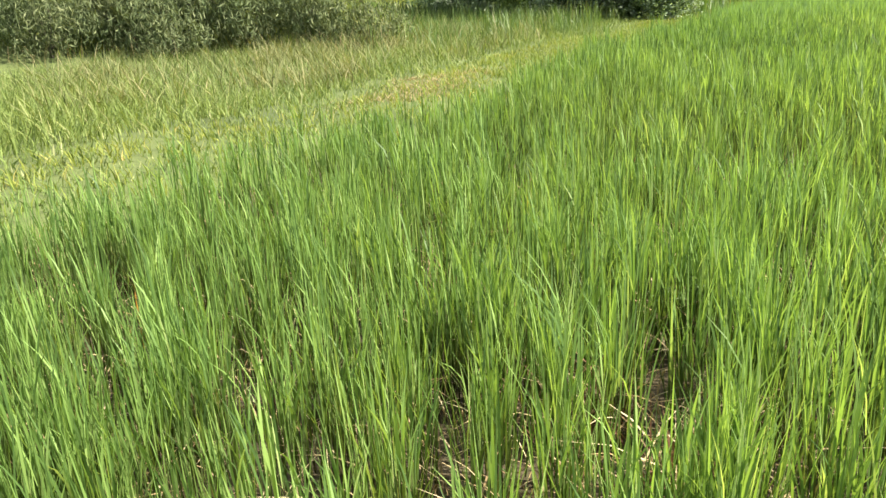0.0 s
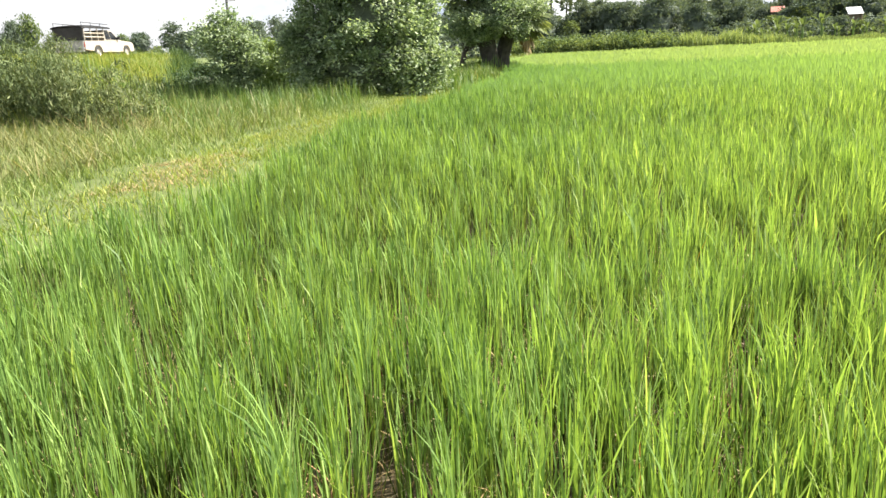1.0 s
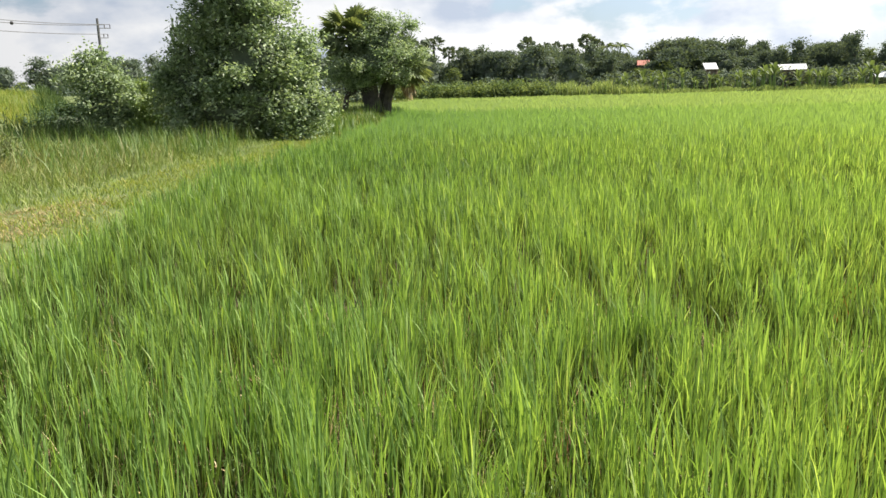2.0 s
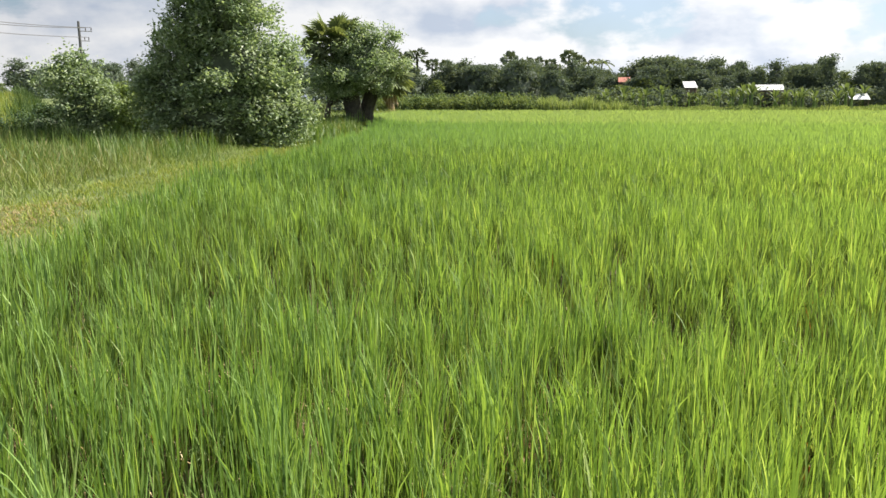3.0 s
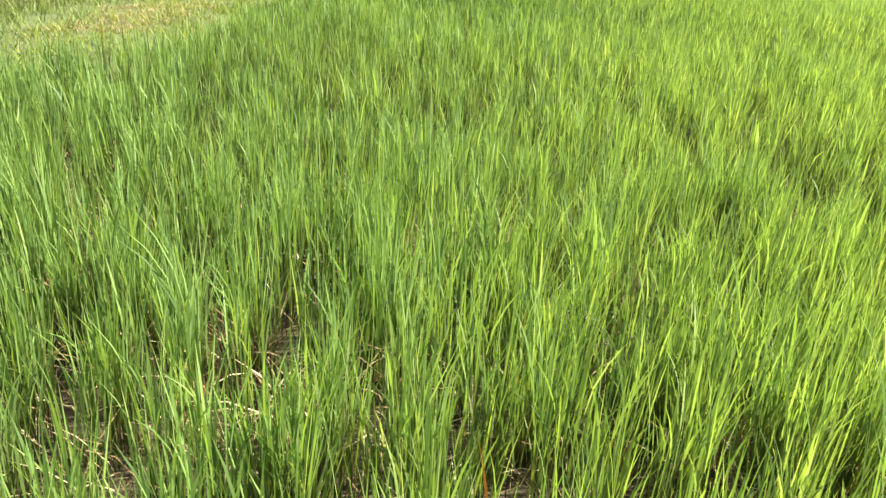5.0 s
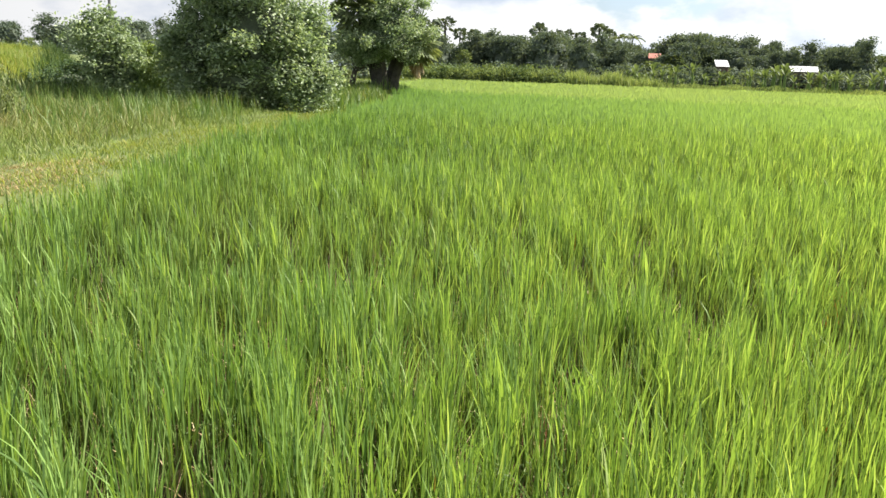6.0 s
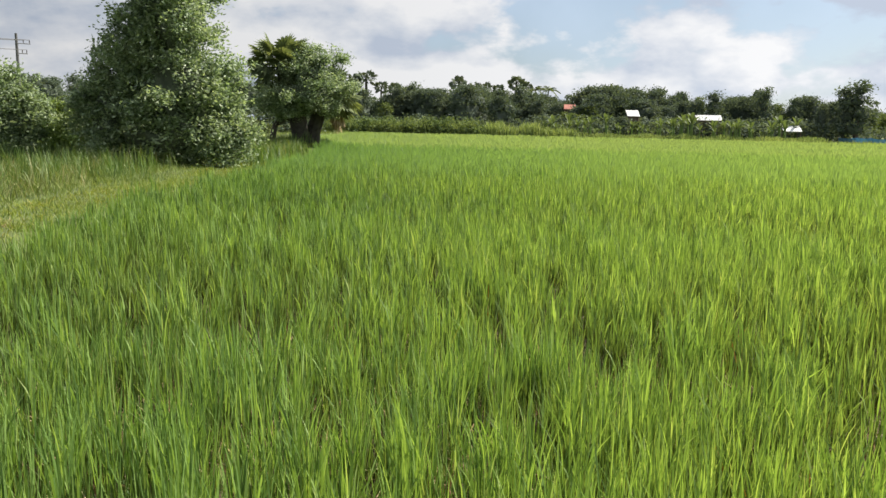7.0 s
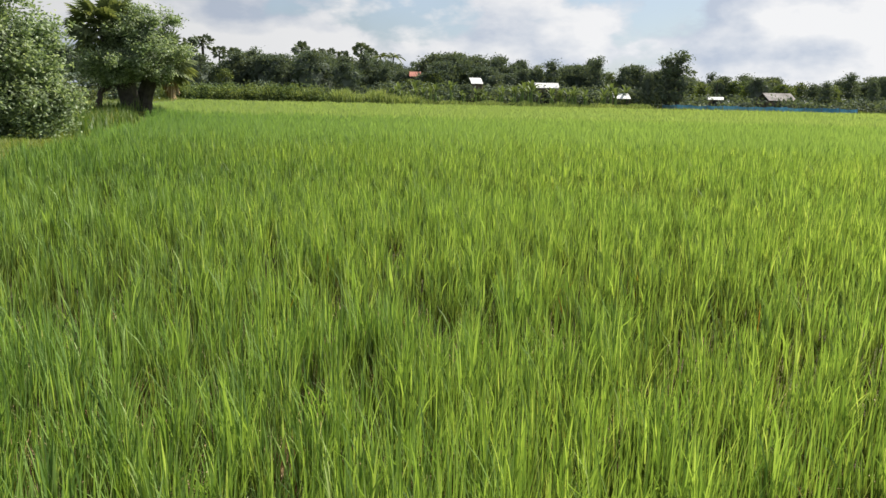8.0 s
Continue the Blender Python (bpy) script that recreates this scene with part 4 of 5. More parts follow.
def feather_palm(name, place, label, group=""):
    """A coconut palm: curved trunk and drooping feathered fronds."""
    x, y = place
    ob = thing(name, (x, y, float(height_of(np.array(x), np.array(y)))), label, "palm", group)
    part("trunk", tube(bmesh.new(), [(0, 0, 0), (0.3, 0, 3), (0.3, 0.1, 6), (0, 0, 8)], [0.2, 0.14, 0.12, 0.1], 6), M_PALM_BARK, ob)
    leaves = []
    for k in range(16):
        az, el = k * 2.399, rng.uniform(-0.1, 1.2)
        flat = np.array([math.cos(az), math.sin(az), 0.0])
        side = np.array([-math.sin(az), math.cos(az), 0.0])
        for j in range(14):
            s = (j + 1) / 14 * 2.1
            p = np.array([0, 0, 8.0]) + flat * s * math.cos(el) + np.array([0, 0, s * math.sin(el) - 0.28 * s * s])
            for sgn in (-1, 1):
                d = flat * 0.35 + side * sgn * 0.6 + np.array([0, 0, -0.45])
                ln = 0.55 * (1.1 - 0.6 * abs(j / 13 - 0.4))
                w = np.array([0, 0, 0.05]) + flat * 0.05
                leaves.append(np.array([p, p + d * ln * 0.5 + w, p + d * ln, p + d * ln * 0.5 - w]))
    v = np.concatenate(leaves)
    i = np.arange(len(leaves))[:, None] * 4
    array_mesh("crown", v, [np.concatenate([i + np.array([[0, 1, 2]]), i + np.array([[0, 2, 3]])])], M_PALM, ob)
    return ob


def polar(az, dist):
    return dist * math.sin(radians(az)), dist * math.cos(radians(az))


coco = feather_palm("coconut_palm", polar(38.9, 140), "coconut palm with drooping feathered fronds in the far wood", "coconut palms")
for az, dist, s in ((39.9, 141, 1.02), (38.2, 146, 0.9), (63.3, 130, 0.56), (66.9, 128, 0.55)):
    x, y = polar(az, dist)
    copy_thing(coco, pose(x, y, 0.3, 0, 0, az * 57) @ Matrix.Scale(s, 4))


# ---- the far wood ----
def small_leaves(centre, size):
    """Far leaves: small three-cornered flakes, turned every way."""
    n = len(centre)
    v = np.empty((n, 3, 3))
    for k in range(3):
        way = rng.normal(0, 1, (n, 3))
        v[:, k] = centre + way / np.linalg.norm(way, axis=1)[:, None] * (size * rng.uniform(0.5, 0.75, n))[:, None]
    return v.reshape(-1, 3), [np.arange(3 * n).reshape(n, 3)]


def far_crown(blobs, leaf, per_clump):
    spots = []
    for x, y, z, rx, ry, rz, clumps, _ in blobs:
        way = rng.normal(0, 1, (clumps, 3))
        way[:, 2] = np.where(way[:, 2] < -0.4, -way[:, 2], way[:, 2])
        way /= np.linalg.norm(way, axis=1)[:, None]
        c = np.array([x, y, z]) + way * np.array([rx, ry, rz]) * np.where(rng.uniform(0, 1, (clumps, 1)) < 0.2, rng.uniform(1.0, 1.3, (clumps, 1)), rng.uniform(0.7, 1.06, (clumps, 1)))
        spots.append(np.repeat(c, per_clump, 0) + rng.normal(0, 1, (clumps * per_clump, 3)) * leaf * rng.uniform(0.5, 1.3, (clumps * per_clump, 1)) * np.array([1.1, 1.1, 0.55]))
    p = np.concatenate(spots)
    return small_leaves(p[p[:, 2] > 0.1], leaf * rng.uniform(0.6, 1.3, int((p[:, 2] > 0.1).sum())))


def far_kinds():
    """Four kinds of far trees, ten metres or so high, to be scaled."""
    kinds = []
    for seed, (nm, label, blobs, leaf, mat) in enumerate((
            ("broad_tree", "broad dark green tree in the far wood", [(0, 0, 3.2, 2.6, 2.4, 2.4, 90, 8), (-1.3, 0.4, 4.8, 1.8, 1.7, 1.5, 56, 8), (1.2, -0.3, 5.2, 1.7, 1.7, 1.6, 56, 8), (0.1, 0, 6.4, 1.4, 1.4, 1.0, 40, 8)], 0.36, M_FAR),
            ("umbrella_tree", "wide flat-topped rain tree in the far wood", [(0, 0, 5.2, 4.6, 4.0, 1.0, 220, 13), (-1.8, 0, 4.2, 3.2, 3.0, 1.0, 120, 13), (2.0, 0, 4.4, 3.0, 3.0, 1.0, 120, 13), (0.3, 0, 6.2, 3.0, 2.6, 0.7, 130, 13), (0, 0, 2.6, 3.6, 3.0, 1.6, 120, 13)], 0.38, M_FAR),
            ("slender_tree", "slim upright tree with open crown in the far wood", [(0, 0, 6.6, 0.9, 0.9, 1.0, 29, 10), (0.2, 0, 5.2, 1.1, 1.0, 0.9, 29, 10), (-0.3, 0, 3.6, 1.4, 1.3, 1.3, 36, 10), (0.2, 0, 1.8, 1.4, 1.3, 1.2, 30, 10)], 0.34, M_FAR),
            ("light_tree", "feathery light green tree in the far wood", [(0, 0, 3.0, 1.7, 1.6, 1.9, 56, 10), (-0.7, 0, 5.0, 1.0, 1.0, 1.3, 28, 10), (0.8, 0.2, 5.3, 1.0, 1.0, 1.4, 28, 10), (0.1, 0, 6.4, 0.8, 0.8, 0.9, 18, 10)], 0.34, M_FAR_LIGHT))):
        ob = thing(nm, (0, 0, 0), label, "tree", nm.replace("_", " ") + "s of the far wood")
        part("trunk", limbs_mesh([(0, 0, 0), (0.1, 0.1, 1.5), (-0.1, 0, 3.2), (0, 0, 5.0)], blobs, 0.22, seed + 20, 6, 1), M_BARK, ob)
        v, f = far_crown(blobs, leaf, 15)
        part("shade_core", inner_mass(blobs, 0.68 if seed < 2 else 0.55, seed), M_FAR_CORE, ob)
        array_mesh("crown", v, f, mat, ob)
        kinds.append(ob)
    return kinds


KINDS = far_kinds()
TOPS = (7.7, 7.3, 8.0, 7.7)
used = set()


def far_tree(kind, az, dist, el, widen=1.0):
    """A far tree of one of the kinds, whose top stands el degrees over the eye."""
    x, y = polar(az, dist)
    z = float(height_of(np.array(x), np.array(y))) - 0.1
    s = (1.55 + dist * math.tan(radians(el)) - z) / TOPS[kind]
    m = pose(x, y, z, 0, 0, az * 133 % 360) @ Matrix.Diagonal((s * widen, s * widen, s, 1))
    if kind in used:
        return copy_thing(KINDS[kind], m)
    used.add(kind)
    KINDS[kind].matrix_basis = m
    return KINDS[kind]


for kind, az, dist, el, widen in ((1, 34.2, 132, 2.75, 1.0), (1, 44.0, 134, 3.05, 1.05), (0, 46.6, 136, 2.85, 0.8), (2, 47.8, 138, 3.15, 0.9), (0, 49.4, 138, 2.7, 0.8),
                                  (0, 54.6, 132, 2.8, 0.8), (0, 57.0, 126, 2.3, 0.9), (2, 60.0, 118, 2.85, 1.3), (2, 60.7, 117, 3.15, 1.5), (1, 52.9, 131, 2.2, 0.7), (0, 58.6, 118, 1.9, 0.7),
                                  (1, 30.6, 133, 2.6, 0.8), (0, 36.4, 134, 2.7, 1.2), (0, 38.0, 134, 2.55, 1.2), (0, 39.4, 134, 2.45, 1.1), (1, 28.4, 134, 2.2, 0.8), (0, 40.6, 128, 1.8, 1.0),
                                  (3, 50.6, 133, 2.5, 0.9), (3, 51.6, 134, 2.6, 0.9), (1, 54.0, 130, 2.25, 0.62), (3, 57.9, 128, 2.2, 1.1), (0, 59.3, 124, 2.1, 1.0), (0, 48.6, 135, 2.2, 1.2),
                                  (3, 41.2, 121, 1.45, 1.6), (3, 42.4, 121, 1.2, 1.6), (3, 41.9, 120, 1.35, 1.5), (0, 45.4, 114, 0.9, 1.3), (3, 46.6, 114, 0.75, 1.3), (0, 50.3, 114, 0.65, 1.3), (3, 52.4, 114, 0.6, 1.3)):
    far_tree(kind, az, dist, el, widen)
SKY_AZ = (-40, -14, -8, -4, 0, 4, 8, 24, 27, 30, 32, 38, 40.5, 42, 46, 50, 53, 56, 58.5, 62, 65.5, 68, 69.5, 71, 74, 80)
SKY_EL = (1.4, 1.6, 2.3, 2.2, 2.3, 2.5, 2.7, 2.3, 2.2, 2.5, 2.6, 2.7, 2.0, 1.9, 2.6, 2.4, 2.4, 2.4, 2.0, 1.5, 1.8, 1.6, 1.25, 1.55, 1.8, 1.6)
pick = random.Random(11)
az = -36.0
while az < 79:
    el = float(np.interp(az, SKY_AZ, SKY_EL)) * pick.choice((0.7, 0.85, 0.95, 1.0, 1.05, 1.15))
    kind = pick.choice((0, 0, 3, 3, 2, 2) if az > 49 or az < 20 else (0, 0, 0, 3, 2, 2))
    far_tree(kind, az, pick.uniform(122, 146) if az > 22 else pick.uniform(105, 140), el, pick.uniform(1.0, 1.7))
    az += pick.uniform(0.5, 0.85) if az > 21 else pick.uniform(0.7, 1.1)
az = 61.0
while az < 80:
    far_tree(pick.choice((0, 3, 3, 2)), az, pick.uniform(126, 150), float(np.interp(az, SKY_AZ, SKY_EL)) * pick.uniform(0.8, 1.05), pick.uniform(1.4, 2.1))
    az += pick.uniform(0.6, 1.0)
far_tree(3, -9.6, 80, 4.2, 0.7)
far_tree(0, -10.6, 82, 3.2, 0.6)


def thicket():
    """Shrubs under the far wood."""
    n = 1500
    az = np.where(rng.uniform(0, 1, n) < 0.72, rng.uniform(-38, 80, n), rng.uniform(39, 58.5, n))
    dist = np.where(az > 22, rng.uniform(115, 128, n), rng.uniform(100, 115, n))
    x, y = dist * np.sin(np.radians(az)), dist * np.cos(np.radians(az))
    h = rng.uniform(1.2, 3.4, n) * np.where(az > 61, 0.7, 1)
    per = 36
    p = np.stack([np.repeat(x, per) + rng.normal(0, 0.9, n * per), np.repeat(y, per) + rng.normal(0, 0.9, n * per), np.repeat(h, per) * rng.uniform(0.05, 1.0, n * per)], 1)
    p[:, 2] += height_of(p[:, 0], p[:, 1])
    m = len(p)
    v, q, t = leaf_arrays(p, 0.5 * rng.uniform(0.6, 1.3, m), 0.32 * rng.uniform(0.6, 1.3, m), rng.uniform(0, 6.28, m), rng.normal(0, 0.6, m))
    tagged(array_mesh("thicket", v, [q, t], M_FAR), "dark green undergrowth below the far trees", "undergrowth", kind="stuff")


thicket()


def end_hedge():
    """Low bushes along the field's end, below the palms."""
    n, per = 420, 40
    az = rng.uniform(23.5, 35, n)
    dist = (100.0 + rng.uniform(0.6, 4.5, n)) / (0.73 * np.sin(np.radians(az)) + 0.684 * np.cos(np.radians(az)))
    x, y = dist * np.sin(np.radians(az)), dist * np.cos(np.radians(az))
    h = rng.uniform(1.0, 2.3, n) * (1 + 0.25 * np.sin(az * 4.1))
    p = np.stack([np.repeat(x, per) + rng.normal(0, 0.6, n * per), np.repeat(y, per) + rng.normal(0, 0.6, n * per), np.repeat(h, per) * rng.uniform(0.0, 1.0, n * per) ** 0.7], 1)
    p[:, 2] += height_of(p[:, 0], p[:, 1])
    m = len(p)
    v, q, t = leaf_arrays(p, 0.36 * rng.uniform(0.6, 1.3, m), 0.22 * rng.uniform(0.6, 1.3, m), rng.uniform(0, 6.28, m), rng.normal(0.3, 0.6, m))
    tagged(array_mesh("end_hedge", v, [q, t], M_HEDGE), "low green bushes along the end of the paddy", "hedge", kind="stuff")


end_hedge()


def cane_hedge():
    n = 2000
    az = rng.uniform(23.5, 59, n)
    u = rng.uniform(1.0, 6.0, n)
    dist = (100.0 + u) / (0.73 * np.sin(np.radians(az)) + 0.684 * np.cos(np.radians(az)))
    x, y = dist * np.sin(np.radians(az)), dist * np.cos(np.radians(az))
    tall = (1.75 + 0.35 * np.sin(az * 2.3) + 0.2 * np.sin(az * 7.1)) * (1 - 0.62 * smooth(39, 44, az))
    k = 9
    root = np.stack([np.repeat(x, k) + rng.normal(0, 0.25, n * k), np.repeat(y, k) + rng.normal(0, 0.25, n * k), np.zeros(n * k)], 1)
    root[:, 2] = height_of(root[:, 0], root[:, 1])
    h = np.repeat(tall, k) * rng.uniform(0.5, 1.15, n * k)
    v, q, t = blade_arrays(root, h, 0.10 * rng.uniform(0.6, 1.3, n * k), rng.uniform(0, 6.28, n * k), np.abs(rng.normal(0.25, 0.2, n * k)), rng.normal(0, 0.6, n * k), 3)
    tagged(array_mesh("cane_hedge", v, [q, t], M_CANE), "band of tall cane grass along the far field edge", "tall grass", kind="stuff")


cane_hedge()


def banana_plant(place):
    x, y = place
    ob = thing("banana_plant", (x, y, 0.3), "banana plant with broad pale green leaves by the far field", "banana plant", "banana plants")
    part("trunk", tube(bmesh.new(), [(0, 0, 0), (0, 0.05, 0.7), (0, 0, 1.3)], [0.13, 0.11, 0.07], 7), M_LEAF_LIGHT, ob)
    for k in range(7):
        a, el = k * 2.399, 0.78 + 0.11 * k
        bm = bmesh.new()
        rows = []
        for j in range(6):
            s = j / 5 * 1.7
            p = Vector((math.cos(a) * s * math.cos(el), math.sin(a) * s * math.cos(el), 1.25 + s * math.sin(el) - 0.27 * s * s))
            w = (0.03, 0.10, 0.145, 0.14, 0.09, 0.015)[j]
            side = Vector((-math.sin(a), math.cos(a), 0)) * w
            rows.append([bm.verts.new(p - side + Vector((0, 0, 0.3 * w))), bm.verts.new(p), bm.verts.new(p + side + Vector((0, 0, 0.3 * w)))])
        for r, s in zip(rows, rows[1:]):
            for j in (0, 1):
                bm.faces.new((r[j], r[j + 1], s[j + 1], s[j]))
        part("leaf", bm, M_BANANA, ob)
    return ob


banana = None
pick = random.Random(4)
for k in range(70):
    az = 40.0 + 17.0 * (k + pick.uniform(-1.5, 1.5)) / 70
    dist = (100.0 + pick.uniform(2.5, 14.0)) / (0.73 * math.sin(radians(az)) + 0.684 * math.cos(radians(az)))
    x, y = polar(az, dist)
    if banana is None:
        banana = banana_plant((x, y))
    else:
        copy_thing(banana, pose(x, y, 0.3, 0, 0, pick.uniform(0, 360)) @ Matrix.Scale(pick.choice((0.6, 0.8, 1.0, 1.2, 1.5)) * pick.uniform(0.85, 1.15), 4))


# ---- shrubs on the road bank ----
def shrub_kind():
    blobs = [(0, 0, 0.55, 1.0, 0.9, 0.55, 70, 13), (0.5, 0.2, 0.85, 0.6, 0.6, 0.5, 36, 13), (-0.5, -0.1, 0.8, 0.6, 0.6, 0.5, 36, 13), (0, 0, 1.25, 0.8, 0.7, 0.45, 32, 13)]
    ob = thing("bank_shrub", (0, 0, 0), "low grey-green shrub on the road bank", "shrub", "shrubs on the bank")
    part("trunk", limbs_mesh([(0, 0, 0), (0.02, 0, 0.2), (0, 0, 0.4)], blobs, 0.03, 9, 6, 3), M_BARK, ob)
    v, q, t = crown_arrays(blobs, 0.17, loose=0.8, tilt=0.8, droop=0.5, slim=0.16)
    array_mesh("crown", v, [q, t], M_SHRUB, ob)
    return ob


shrub = shrub_kind()
pick = random.Random(2)
k = 0
for row, reach in enumerate((-1.2, -1.8, -2.7, -3.9, -5.4)):
    for x in np.arange(-13.5, reach, 1.2):
        px, py = x + pick.uniform(-0.4, 0.4), 16.6 + 0.95 * row + pick.uniform(-0.5, 0.5) - 0.03 * (x + 8)
        m = pose(px, py, float(height_of(px, py)) - 0.05, 0, 0, pick.uniform(0, 360)) @ Matrix.Scale(pick.uniform(0.9, 1.3) * (1.0 if px < reach - 1.2 else 0.7), 4)
        if k == 0:
            shrub.matrix_basis = m
        else:
            copy_thing(shrub, m)
        k += 1


# ---- pickup truck on the road ----
def wheel(parent, x, y, turn):
    w = new("wheel")
    w.parent = parent
    w.matrix_basis = pose(x, y, 0.34)
    bm = bmesh.new()
    prof = [(0.20, -0.10), (0.30, -0.11), (0.335, -0.085), (0.34, 0.0), (0.335, 0.085), (0.30, 0.11), (0.20, 0.10)]
    rings = [[bm.verts.new((r * math.cos(a * math.pi / 12), o, r * math.sin(a * math.pi / 12))) for a in range(24)] for r, o in prof]
    for p, q in zip(rings, rings[1:] + rings[:1]):
        for a in range(24):
            bm.faces.new((p[a], p[(a + 1) % 24], q[(a + 1) % 24], q[a]))
    part("tyre", bm, M_RUBBER, w)
    bm = bmesh.new()
    prof = [(0.02, 0.085 * turn), (0.06, 0.09 * turn), (0.15, 0.06 * turn), (0.19, 0.095 * turn), (0.205, 0.09 * turn), (0.205, -0.09 * turn)]
    rings = [[bm.verts.new((r * math.cos(a * math.pi / 12), o, r * math.sin(a * math.pi / 12))) for a in range(24)] for r, o in prof]
    for p, q in zip(rings, rings[1:]):
        for a in range(24):
            bm.faces.new((p[a], p[(a + 1) % 24], q[(a + 1) % 24], q[a]))
    bm.faces.new(rings[0])
    part("rim", bm, M_STEEL, w)


def side_profile(bm, outline, y0, y1, inset=0.0):
    """A closed outline in x and z, drawn out across y; inset narrows the part over 1.0 m."""
    faces = []
    for y, sgn in ((y0, 1), (y1, -1)):
        vs = [bm.verts.new((x, y + sgn * (inset if z > 1.0 else 0), z)) for x, z in outline]
        faces.append(vs)
    a, b = faces
    for i in range(len(a)):
        bm.faces.new((a[i], a[(i + 1) % len(a)], b[(i + 1) % len(a)], b[i]))
    bm.faces.new(a[::-1])
    bm.faces.new(b)
    bmesh.ops.recalc_face_normals(bm, faces=bm.faces)
    return bm


def pickup(place, turn):
    truck = thing("pickup_truck", place, "dusty white pickup with canvas-topped passenger cage parked on the road", "pickup truck", turn=turn)
    W = 0.86
    lower = [(-2.6, 0.50), (-2.6, 0.95), (-0.55, 0.97), (0.75, 0.98), (1.0, 1.0), (2.25, 0.90), (2.45, 0.78), (2.48, 0.42), (2.05, 0.36)]
    lower += [(2.00, 0.55), (1.82, 0.72), (1.42, 0.72), (1.24, 0.55), (1.20, 0.36), (-0.95, 0.36), (-1.0, 0.55), (-1.18, 0.72), (-1.58, 0.72), (-1.76, 0.55), (-1.80, 0.42)]
    bm = side_profile(bmesh.new(), lower, -W, W)
    bmesh.ops.triangulate(bm, faces=[f for f in bm.faces if len(f.verts) > 4])
    part("body", bm, M_WHITE, truck)
    cab = side_profile(bmesh.new(), [(-0.55, 0.98), (-0.50, 1.48), (-0.40, 1.56), (0.30, 1.55), (0.42, 1.50), (1.02, 1.0)], -W + 0.02, W - 0.02, 0.10)
    part("cab", cab, M_WHITE, truck)
    for y in (-1, 1):
        bm = bmesh.new()
        vs = [bm.verts.new((x, y * (W - 0.005 - 0.10 * (z - 0.98) / 0.58), z)) for x, z in ((-0.46, 1.04), (-0.42, 1.47), (0.0, 1.48), (0.03, 1.03))]
        bm.faces.new(vs)
        bmesh.ops.solidify(bm, geom=bm.faces[:], thickness=0.02)
        bmesh.ops.translate(bm, verts=bm.verts[:], vec=(0, y * 0.0, 0))
        part("side_window", bm, M_GLASS, truck)
        bm = bmesh.new()
        vs = [bm.verts.new((x, y * (W - 0.005 - 0.10 * (z - 0.98) / 0.58), z)) for x, z in ((0.09, 1.03), (0.07, 1.48), (0.34, 1.47), (0.88, 1.03))]
        bm.faces.new(vs)
        bmesh.ops.solidify(bm, geom=bm.faces[:], thickness=0.02)
        part("door_window", bm, M_GLASS, truck)
        part("mirror", box(bmesh.new(), 0.70, 0.80, y * W - 0.02 if y > 0 else -W - 0.18, y * W + 0.18 if y > 0 else -W + 0.02, 1.03, 1.20, 0.02), M_DARK, truck)
        part("door_handle", box(bmesh.new(), -0.02, 0.12, y * W - 0.015, y * W + 0.02, 0.88, 0.91), M_STEEL, truck)
        part("tail_lamp", box(bmesh.new(), -2.63, -2.58, y * 0.78 - 0.06, y * 0.78 + 0.06, 0.62, 0.88, 0.01), M_LAMP_RED, truck)
        part("headlamp", box(bmesh.new(), 2.30, 2.46, y * 0.66 - 0.16, y * 0.66 + 0.16, 0.66, 0.80, 0.02), M_STEEL, truck)
        # cage rails over the bed
        for z in (1.16, 1.36):
            part("cage_rail", tube(bmesh.new(), [(-2.55, y * 0.84, z), (-0.60, y * 0.84, z)], [0.035, 0.035], 8), M_WHITE, truck)
        for x in (-2.55, -1.9, -1.25, -0.62):
            part("cage_post", tube(bmesh.new(), [(x, y * 0.84, 0.94), (x, y * 0.84, 1.66)], [0.03, 0.03], 8), M_WHITE, truck)
        part("rack_rail", tube(bmesh.new(), [(-2.65, y * 0.8, 1.92), (0.15, y * 0.72, 1.86)], [0.02, 0.02], 6), M_DARK, truck)
        for x in (-2.6, -1.7, -0.8):
            part("rack_post", tube(bmesh.new(), [(x, y * 0.8, 1.72), (x, y * 0.8, 1.92)], [0.016, 0.016], 6), M_DARK, truck)
        wheel(truck, 1.62, y * 0.76, y)
        wheel(truck, -1.38, y * 0.76, y)
    part("windscreen", side_profile(bmesh.new(), [(0.46, 1.46), (0.98, 1.03), (0.995, 1.04), (0.475, 1.475)], -0.70, 0.70), M_GLASS, truck)
    arch = bmesh.new()
    rows = []
    for x in (-2.78, -1.9, -1.0, 0.05):
        rows.append([arch.verts.new((x, -0.92 * math.cos(math.pi * k / 10), 1.60 + (0.22 if -2.7 < x < 0 else 0.16) * math.sin(math.pi * k / 10) ** 0.6)) for k in range(11)])
    for a, b in zip(rows, rows[1:]):
        for k in range(10):
            arch.faces.new((a[k], a[k + 1], b[k + 1], b[k]))
    bmesh.ops.solidify(arch, geom=arch.faces[:], thickness=0.05)
    part("canopy", arch, M_DARK, truck, "dark canvas roof with a rack")
    part("rear_curtain", box(bmesh.new(), -2.70, -2.62, -0.86, 0.86, 0.98, 1.66, 0.02), M_DARK, truck, "dark canvas rear curtain")
    part("tailgate", box(bmesh.new(), -2.66, -2.60, -0.80, 0.80, 0.52, 0.97, 0.015), M_GREY, truck, "grey shaded tailgate")
    part("rear_bumper", box(bmesh.new(), -2.80, -2.62, -0.82, 0.82, 0.38, 0.50, 0.02), M_STEEL, truck)
    part("front_bumper", box(bmesh.new(), 2.42, 2.56, -0.84, 0.84, 0.38, 0.58, 0.03), M_GREY, truck)
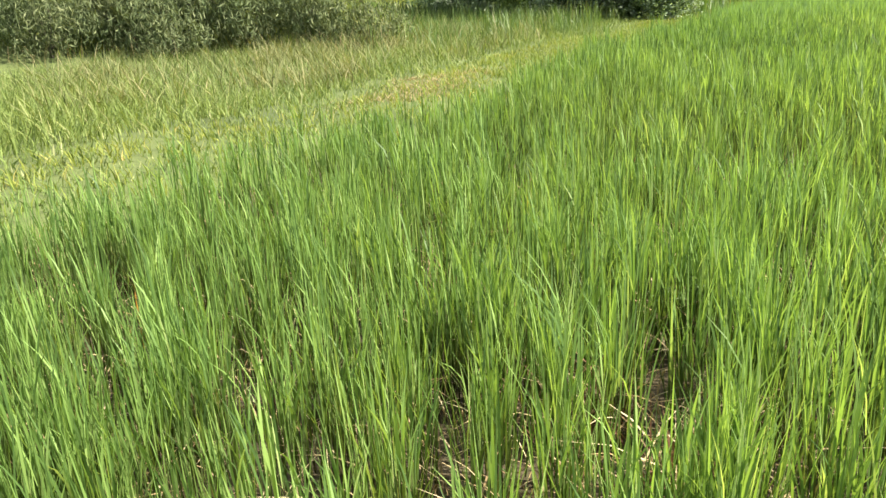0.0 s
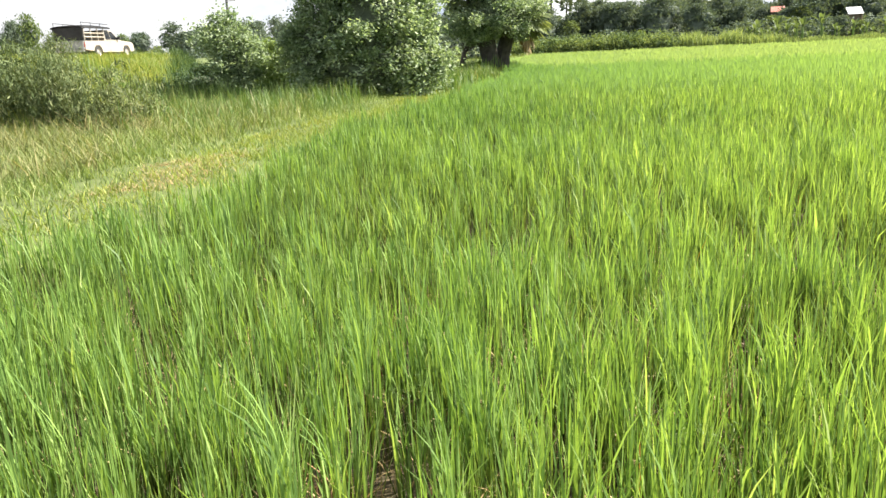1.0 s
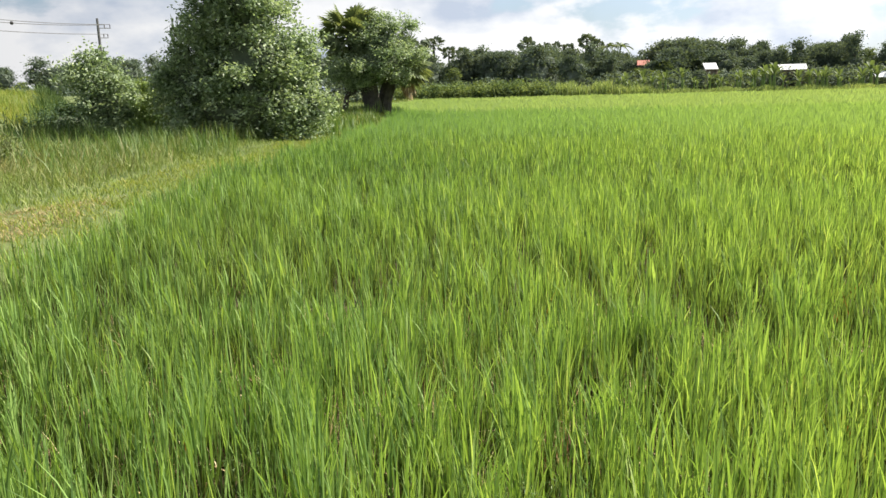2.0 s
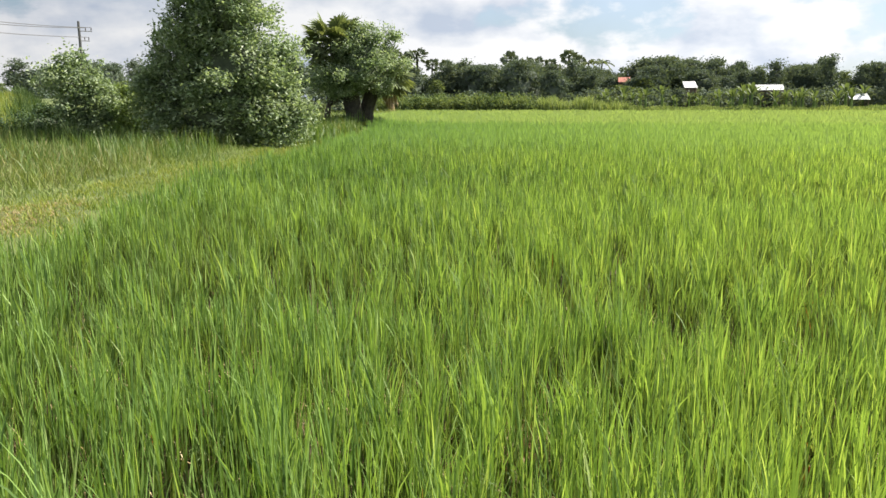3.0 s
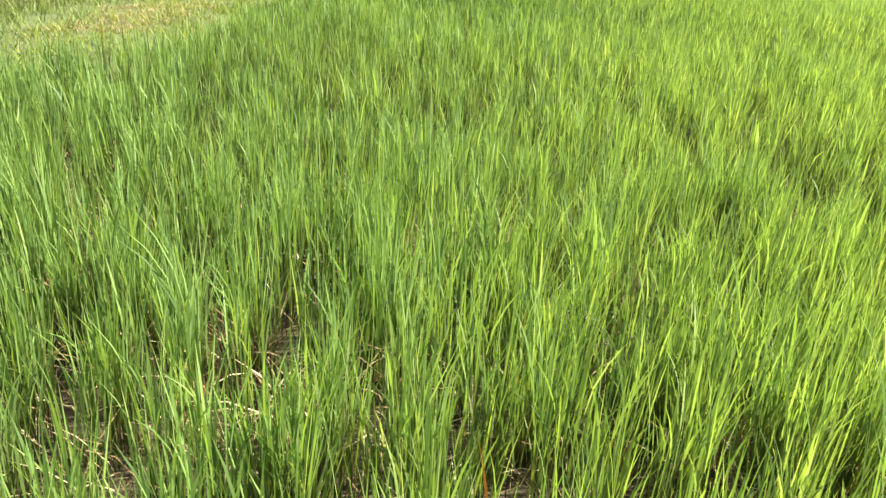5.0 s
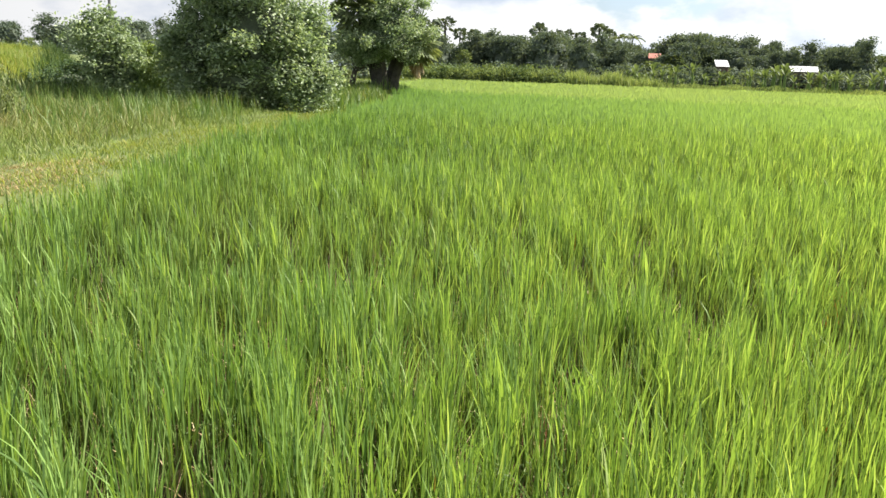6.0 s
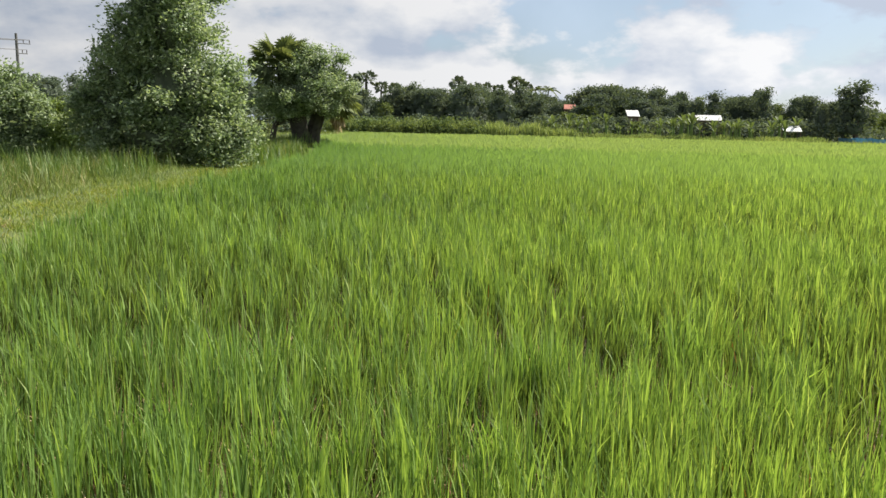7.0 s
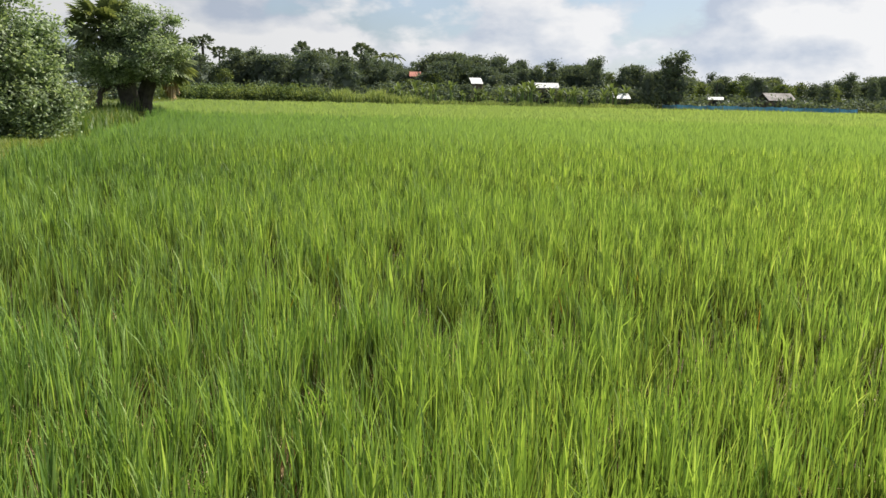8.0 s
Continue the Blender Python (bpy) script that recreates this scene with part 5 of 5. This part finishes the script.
    part("chassis", box(bmesh.new(), -2.5, 2.3, -0.55, 0.55, 0.30, 0.50), M_DARK, truck)
    return truck


TX, TY = -4.74, 48.1
pickup((TX, TY, float(height_of(np.array(TX), np.array(TY))) + 0.01), 65.5)


# ---- power line ----
def power_pole(place, turn):
    x, y = place
    z = float(height_of(np.array(x), np.array(y)))
    ob = thing("power_pole", (x, y, z - 0.2), "grey concrete power pole with two side arms", "power pole", "power poles", turn)
    tall = 10.05 - z + 0.2
    part("pole", tube(bmesh.new(), [(0, 0, 0), (0, 0, tall * 0.5), (0, 0, tall)], [0.19, 0.15, 0.12], 8), M_CONCRETE, ob)
    for drop, reach in ((1.0, 1.25), (2.0, 0.95)):
        part("side_arm", box(bmesh.new(), 0.05, reach, -0.05, 0.05, tall - drop - 0.035, tall - drop + 0.035, 0.008), M_OLD_ZINC, ob)
        for px in (reach - 0.08, reach * 0.5):
            part("insulator", tube(bmesh.new(), [(px, 0, tall - drop + 0.05), (px, 0, tall - drop + 0.2), (px, 0, tall - drop + 0.34), (px, 0, tall - drop + 0.4)], [0.025, 0.05, 0.045, 0.025], 8), M_INSULATOR, ob)
    return ob


P1, P2 = (4.82, 89.9), (-23.0, 50.0)
power_pole(P1, -3.0)
power_pole(P2, -3.0)


def cable(a, b, sag, name, label):
    pts = [tuple(Vector(a).lerp(Vector(b), k / 24) - Vector((0, 0, sag * 4 * (k / 24) * (1 - k / 24)))) for k in range(25)]
    ob = tagged(part(name, tube(bmesh.new(), pts, [0.028] * 25, 5), M_WIRE), label, "cable", "power cables")
    if sag > 1.1:
        bm = bmesh.new()
        bmesh.ops.create_uvsphere(bm, u_segments=10, v_segments=8, radius=0.16, matrix=Matrix.Translation(pts[7]))
        part("marker_ball", bm, M_DARK, ob, "small dark ball clamped on the wire")


for off, z, sag in ((1.15, 9.45, 1.0), (0.6, 9.4, 1.15), (0.85, 8.45, 0.9)):
    cable((P1[0] + off, P1[1], z), (P2[0] + off, P2[1], z), sag, "power_cable", "thin black power cable strung between poles")


# ---- sheds and houses by the far field ----
def ribbed_sheet(length, depth, rise, ribs, thick=0.03):
    """A roof sheet in local x (along), y (down the slope towards -y), with ribs, as a bmesh."""
    bm = bmesh.new()
    n = ribs * 4
    tops = []
    for y, z in ((0.0, rise), (-depth, 0.0)):
        row = []
        for k in range(n + 1):
            b = 0.012 if (k % 4) in (1, 2) else 0.0
            row.append((bm.verts.new((-length / 2 + length * k / n, y, z + b)), bm.verts.new((-length / 2 + length * k / n, y, z + b - thick))))
        tops.append(row)
    a, b = tops
    for k in range(n):
        bm.faces.new((a[k][0], a[k + 1][0], b[k + 1][0], b[k][0]))
        bm.faces.new((a[k][1], b[k][1], b[k + 1][1], a[k + 1][1]))
        bm.faces.new((b[k][0], b[k + 1][0], b[k + 1][1], b[k][1]))
        bm.faces.new((a[k][0], a[k][1], a[k + 1][1], a[k + 1][0]))
    for k in (0, n):
        bm.faces.new((a[k][0], b[k][0], b[k][1], a[k][1]))
    bmesh.ops.recalc_face_normals(bm, faces=bm.faces)
    return bm


def shed(az, dist, z_mid, length, depth, rise, roof_mat, label, turn=0.0, walls=M_WOOD, category="shed", back=True):
    """A small building: posts, board walls, a door, and a roof of one or two slopes."""
    x, y = polar(az, dist)
    g = 0.3
    ob = thing("shed" if category == "shed" else "house", (x, y, g), label, category, "buildings past the field", turn - az)
    eave = z_mid - rise / 2 - g
    front = part("roof", ribbed_sheet(length, depth, rise, max(5, int(length / 0.3))), roof_mat, ob)
    front.matrix_basis = pose(0, 0, eave)
    if back:
        r = part("roof", ribbed_sheet(length, depth, rise, max(5, int(length / 0.3))), roof_mat, ob)
        r.matrix_basis = pose(0, 0, eave - 0.02, 0, 0, 180)
    hx, hy = length / 2 - 0.15, depth - 0.25
    for sx in (-1, 1):
        for sy in (-1, 1):
            part("post", tube(bmesh.new(), [(sx * hx, sy * hy * (1 if back or sy < 0 else 0.1), -0.1), (sx * hx, sy * hy * (1 if back or sy < 0 else 0.1), eave + 0.05)], [0.06, 0.06], 6), M_POST, ob)
    if walls:
        part("wall", box(bmesh.new(), -hx, hx, -hy + 0.02, -hy + 0.10, 0, eave), walls, ob)
        part("wall", box(bmesh.new(), -hx, -hx + 0.08, -hy + 0.10, hy if back else 0, 0, eave), walls, ob)
        part("wall", box(bmesh.new(), hx - 0.08, hx, -hy + 0.10, hy if back else 0, 0, eave), walls, ob)
        part("door", box(bmesh.new(), -0.4, 0.4, -hy - 0.03, -hy + 0.015, 0, min(1.9, eave - 0.1)), M_DARK, ob)
    return ob


shed(46.0, 117, 3.95, 1.85, 1.6, 0.9, M_ZINC, "small shed with a bright white metal roof", turn=14, back=False)
shed(51.3, 117, 3.45, 3.6, 1.6, 0.75, M_ZINC, "long low shed with a bright white metal roof", turn=8, back=False)
shed(56.7, 115, 2.1, 2.4, 1.6, 0.75, M_ZINC, "open lean-to with a white metal roof on posts", turn=15, walls=None, back=False)
shed(41.5, 128, 5.05, 1.9, 1.6, 0.8, M_RED_ROOF, "house with a red roof among the trees", category="house")
shed(67.2, 119, 2.4, 4.0, 2.4, 1.05, M_OLD_ZINC, "wooden house with an old rusty metal roof", turn=24, category="house")
shed(63.3, 120, 2.05, 2.2, 1.2, 0.4, M_ZINC, "tiny shed with a white metal roof behind the fence")


# ---- blue net fence ----
def blue_fence():
    ax, ay = polar(59.7, 113.5)
    bx, by = polar(72.25, 110.5)
    way = Vector((bx - ax, by - ay, 0))
    ob = thing("net_fence", (ax, ay, 0.2), "low fence of blue netting on thin posts", "fence")
    n = 12
    for k in range(n + 1):
        p = way * (k / n)
        part("post", tube(bmesh.new(), [(p.x, p.y, 0), (p.x, p.y, 0.95)], [0.035, 0.03], 6), M_POST, ob)
    for k in range(n):
        bm = bmesh.new()
        rows = []
        for j in range(7):
            p = way * ((k + j / 6) / n)
            wob = 0.06 * math.sin(j * 1.3 + k)
            nx = Vector((way.y, -way.x, 0)).normalized() * wob
            sag = -0.10 * math.sin(math.pi * j / 6) + 0.05 * math.sin(k * 2.1)
            rows.append([bm.verts.new(p + nx + Vector((0, 0, z))) for z in (0.02, 0.45, 0.84 + sag)])
        for r, s in zip(rows, rows[1:]):
            for j in (0, 1):
                bm.faces.new((r[j], r[j + 1], s[j + 1], s[j]))
        bmesh.ops.solidify(bm, geom=bm.faces[:], thickness=0.012)
        part("panel", bm, M_BLUE, ob)


blue_fence()
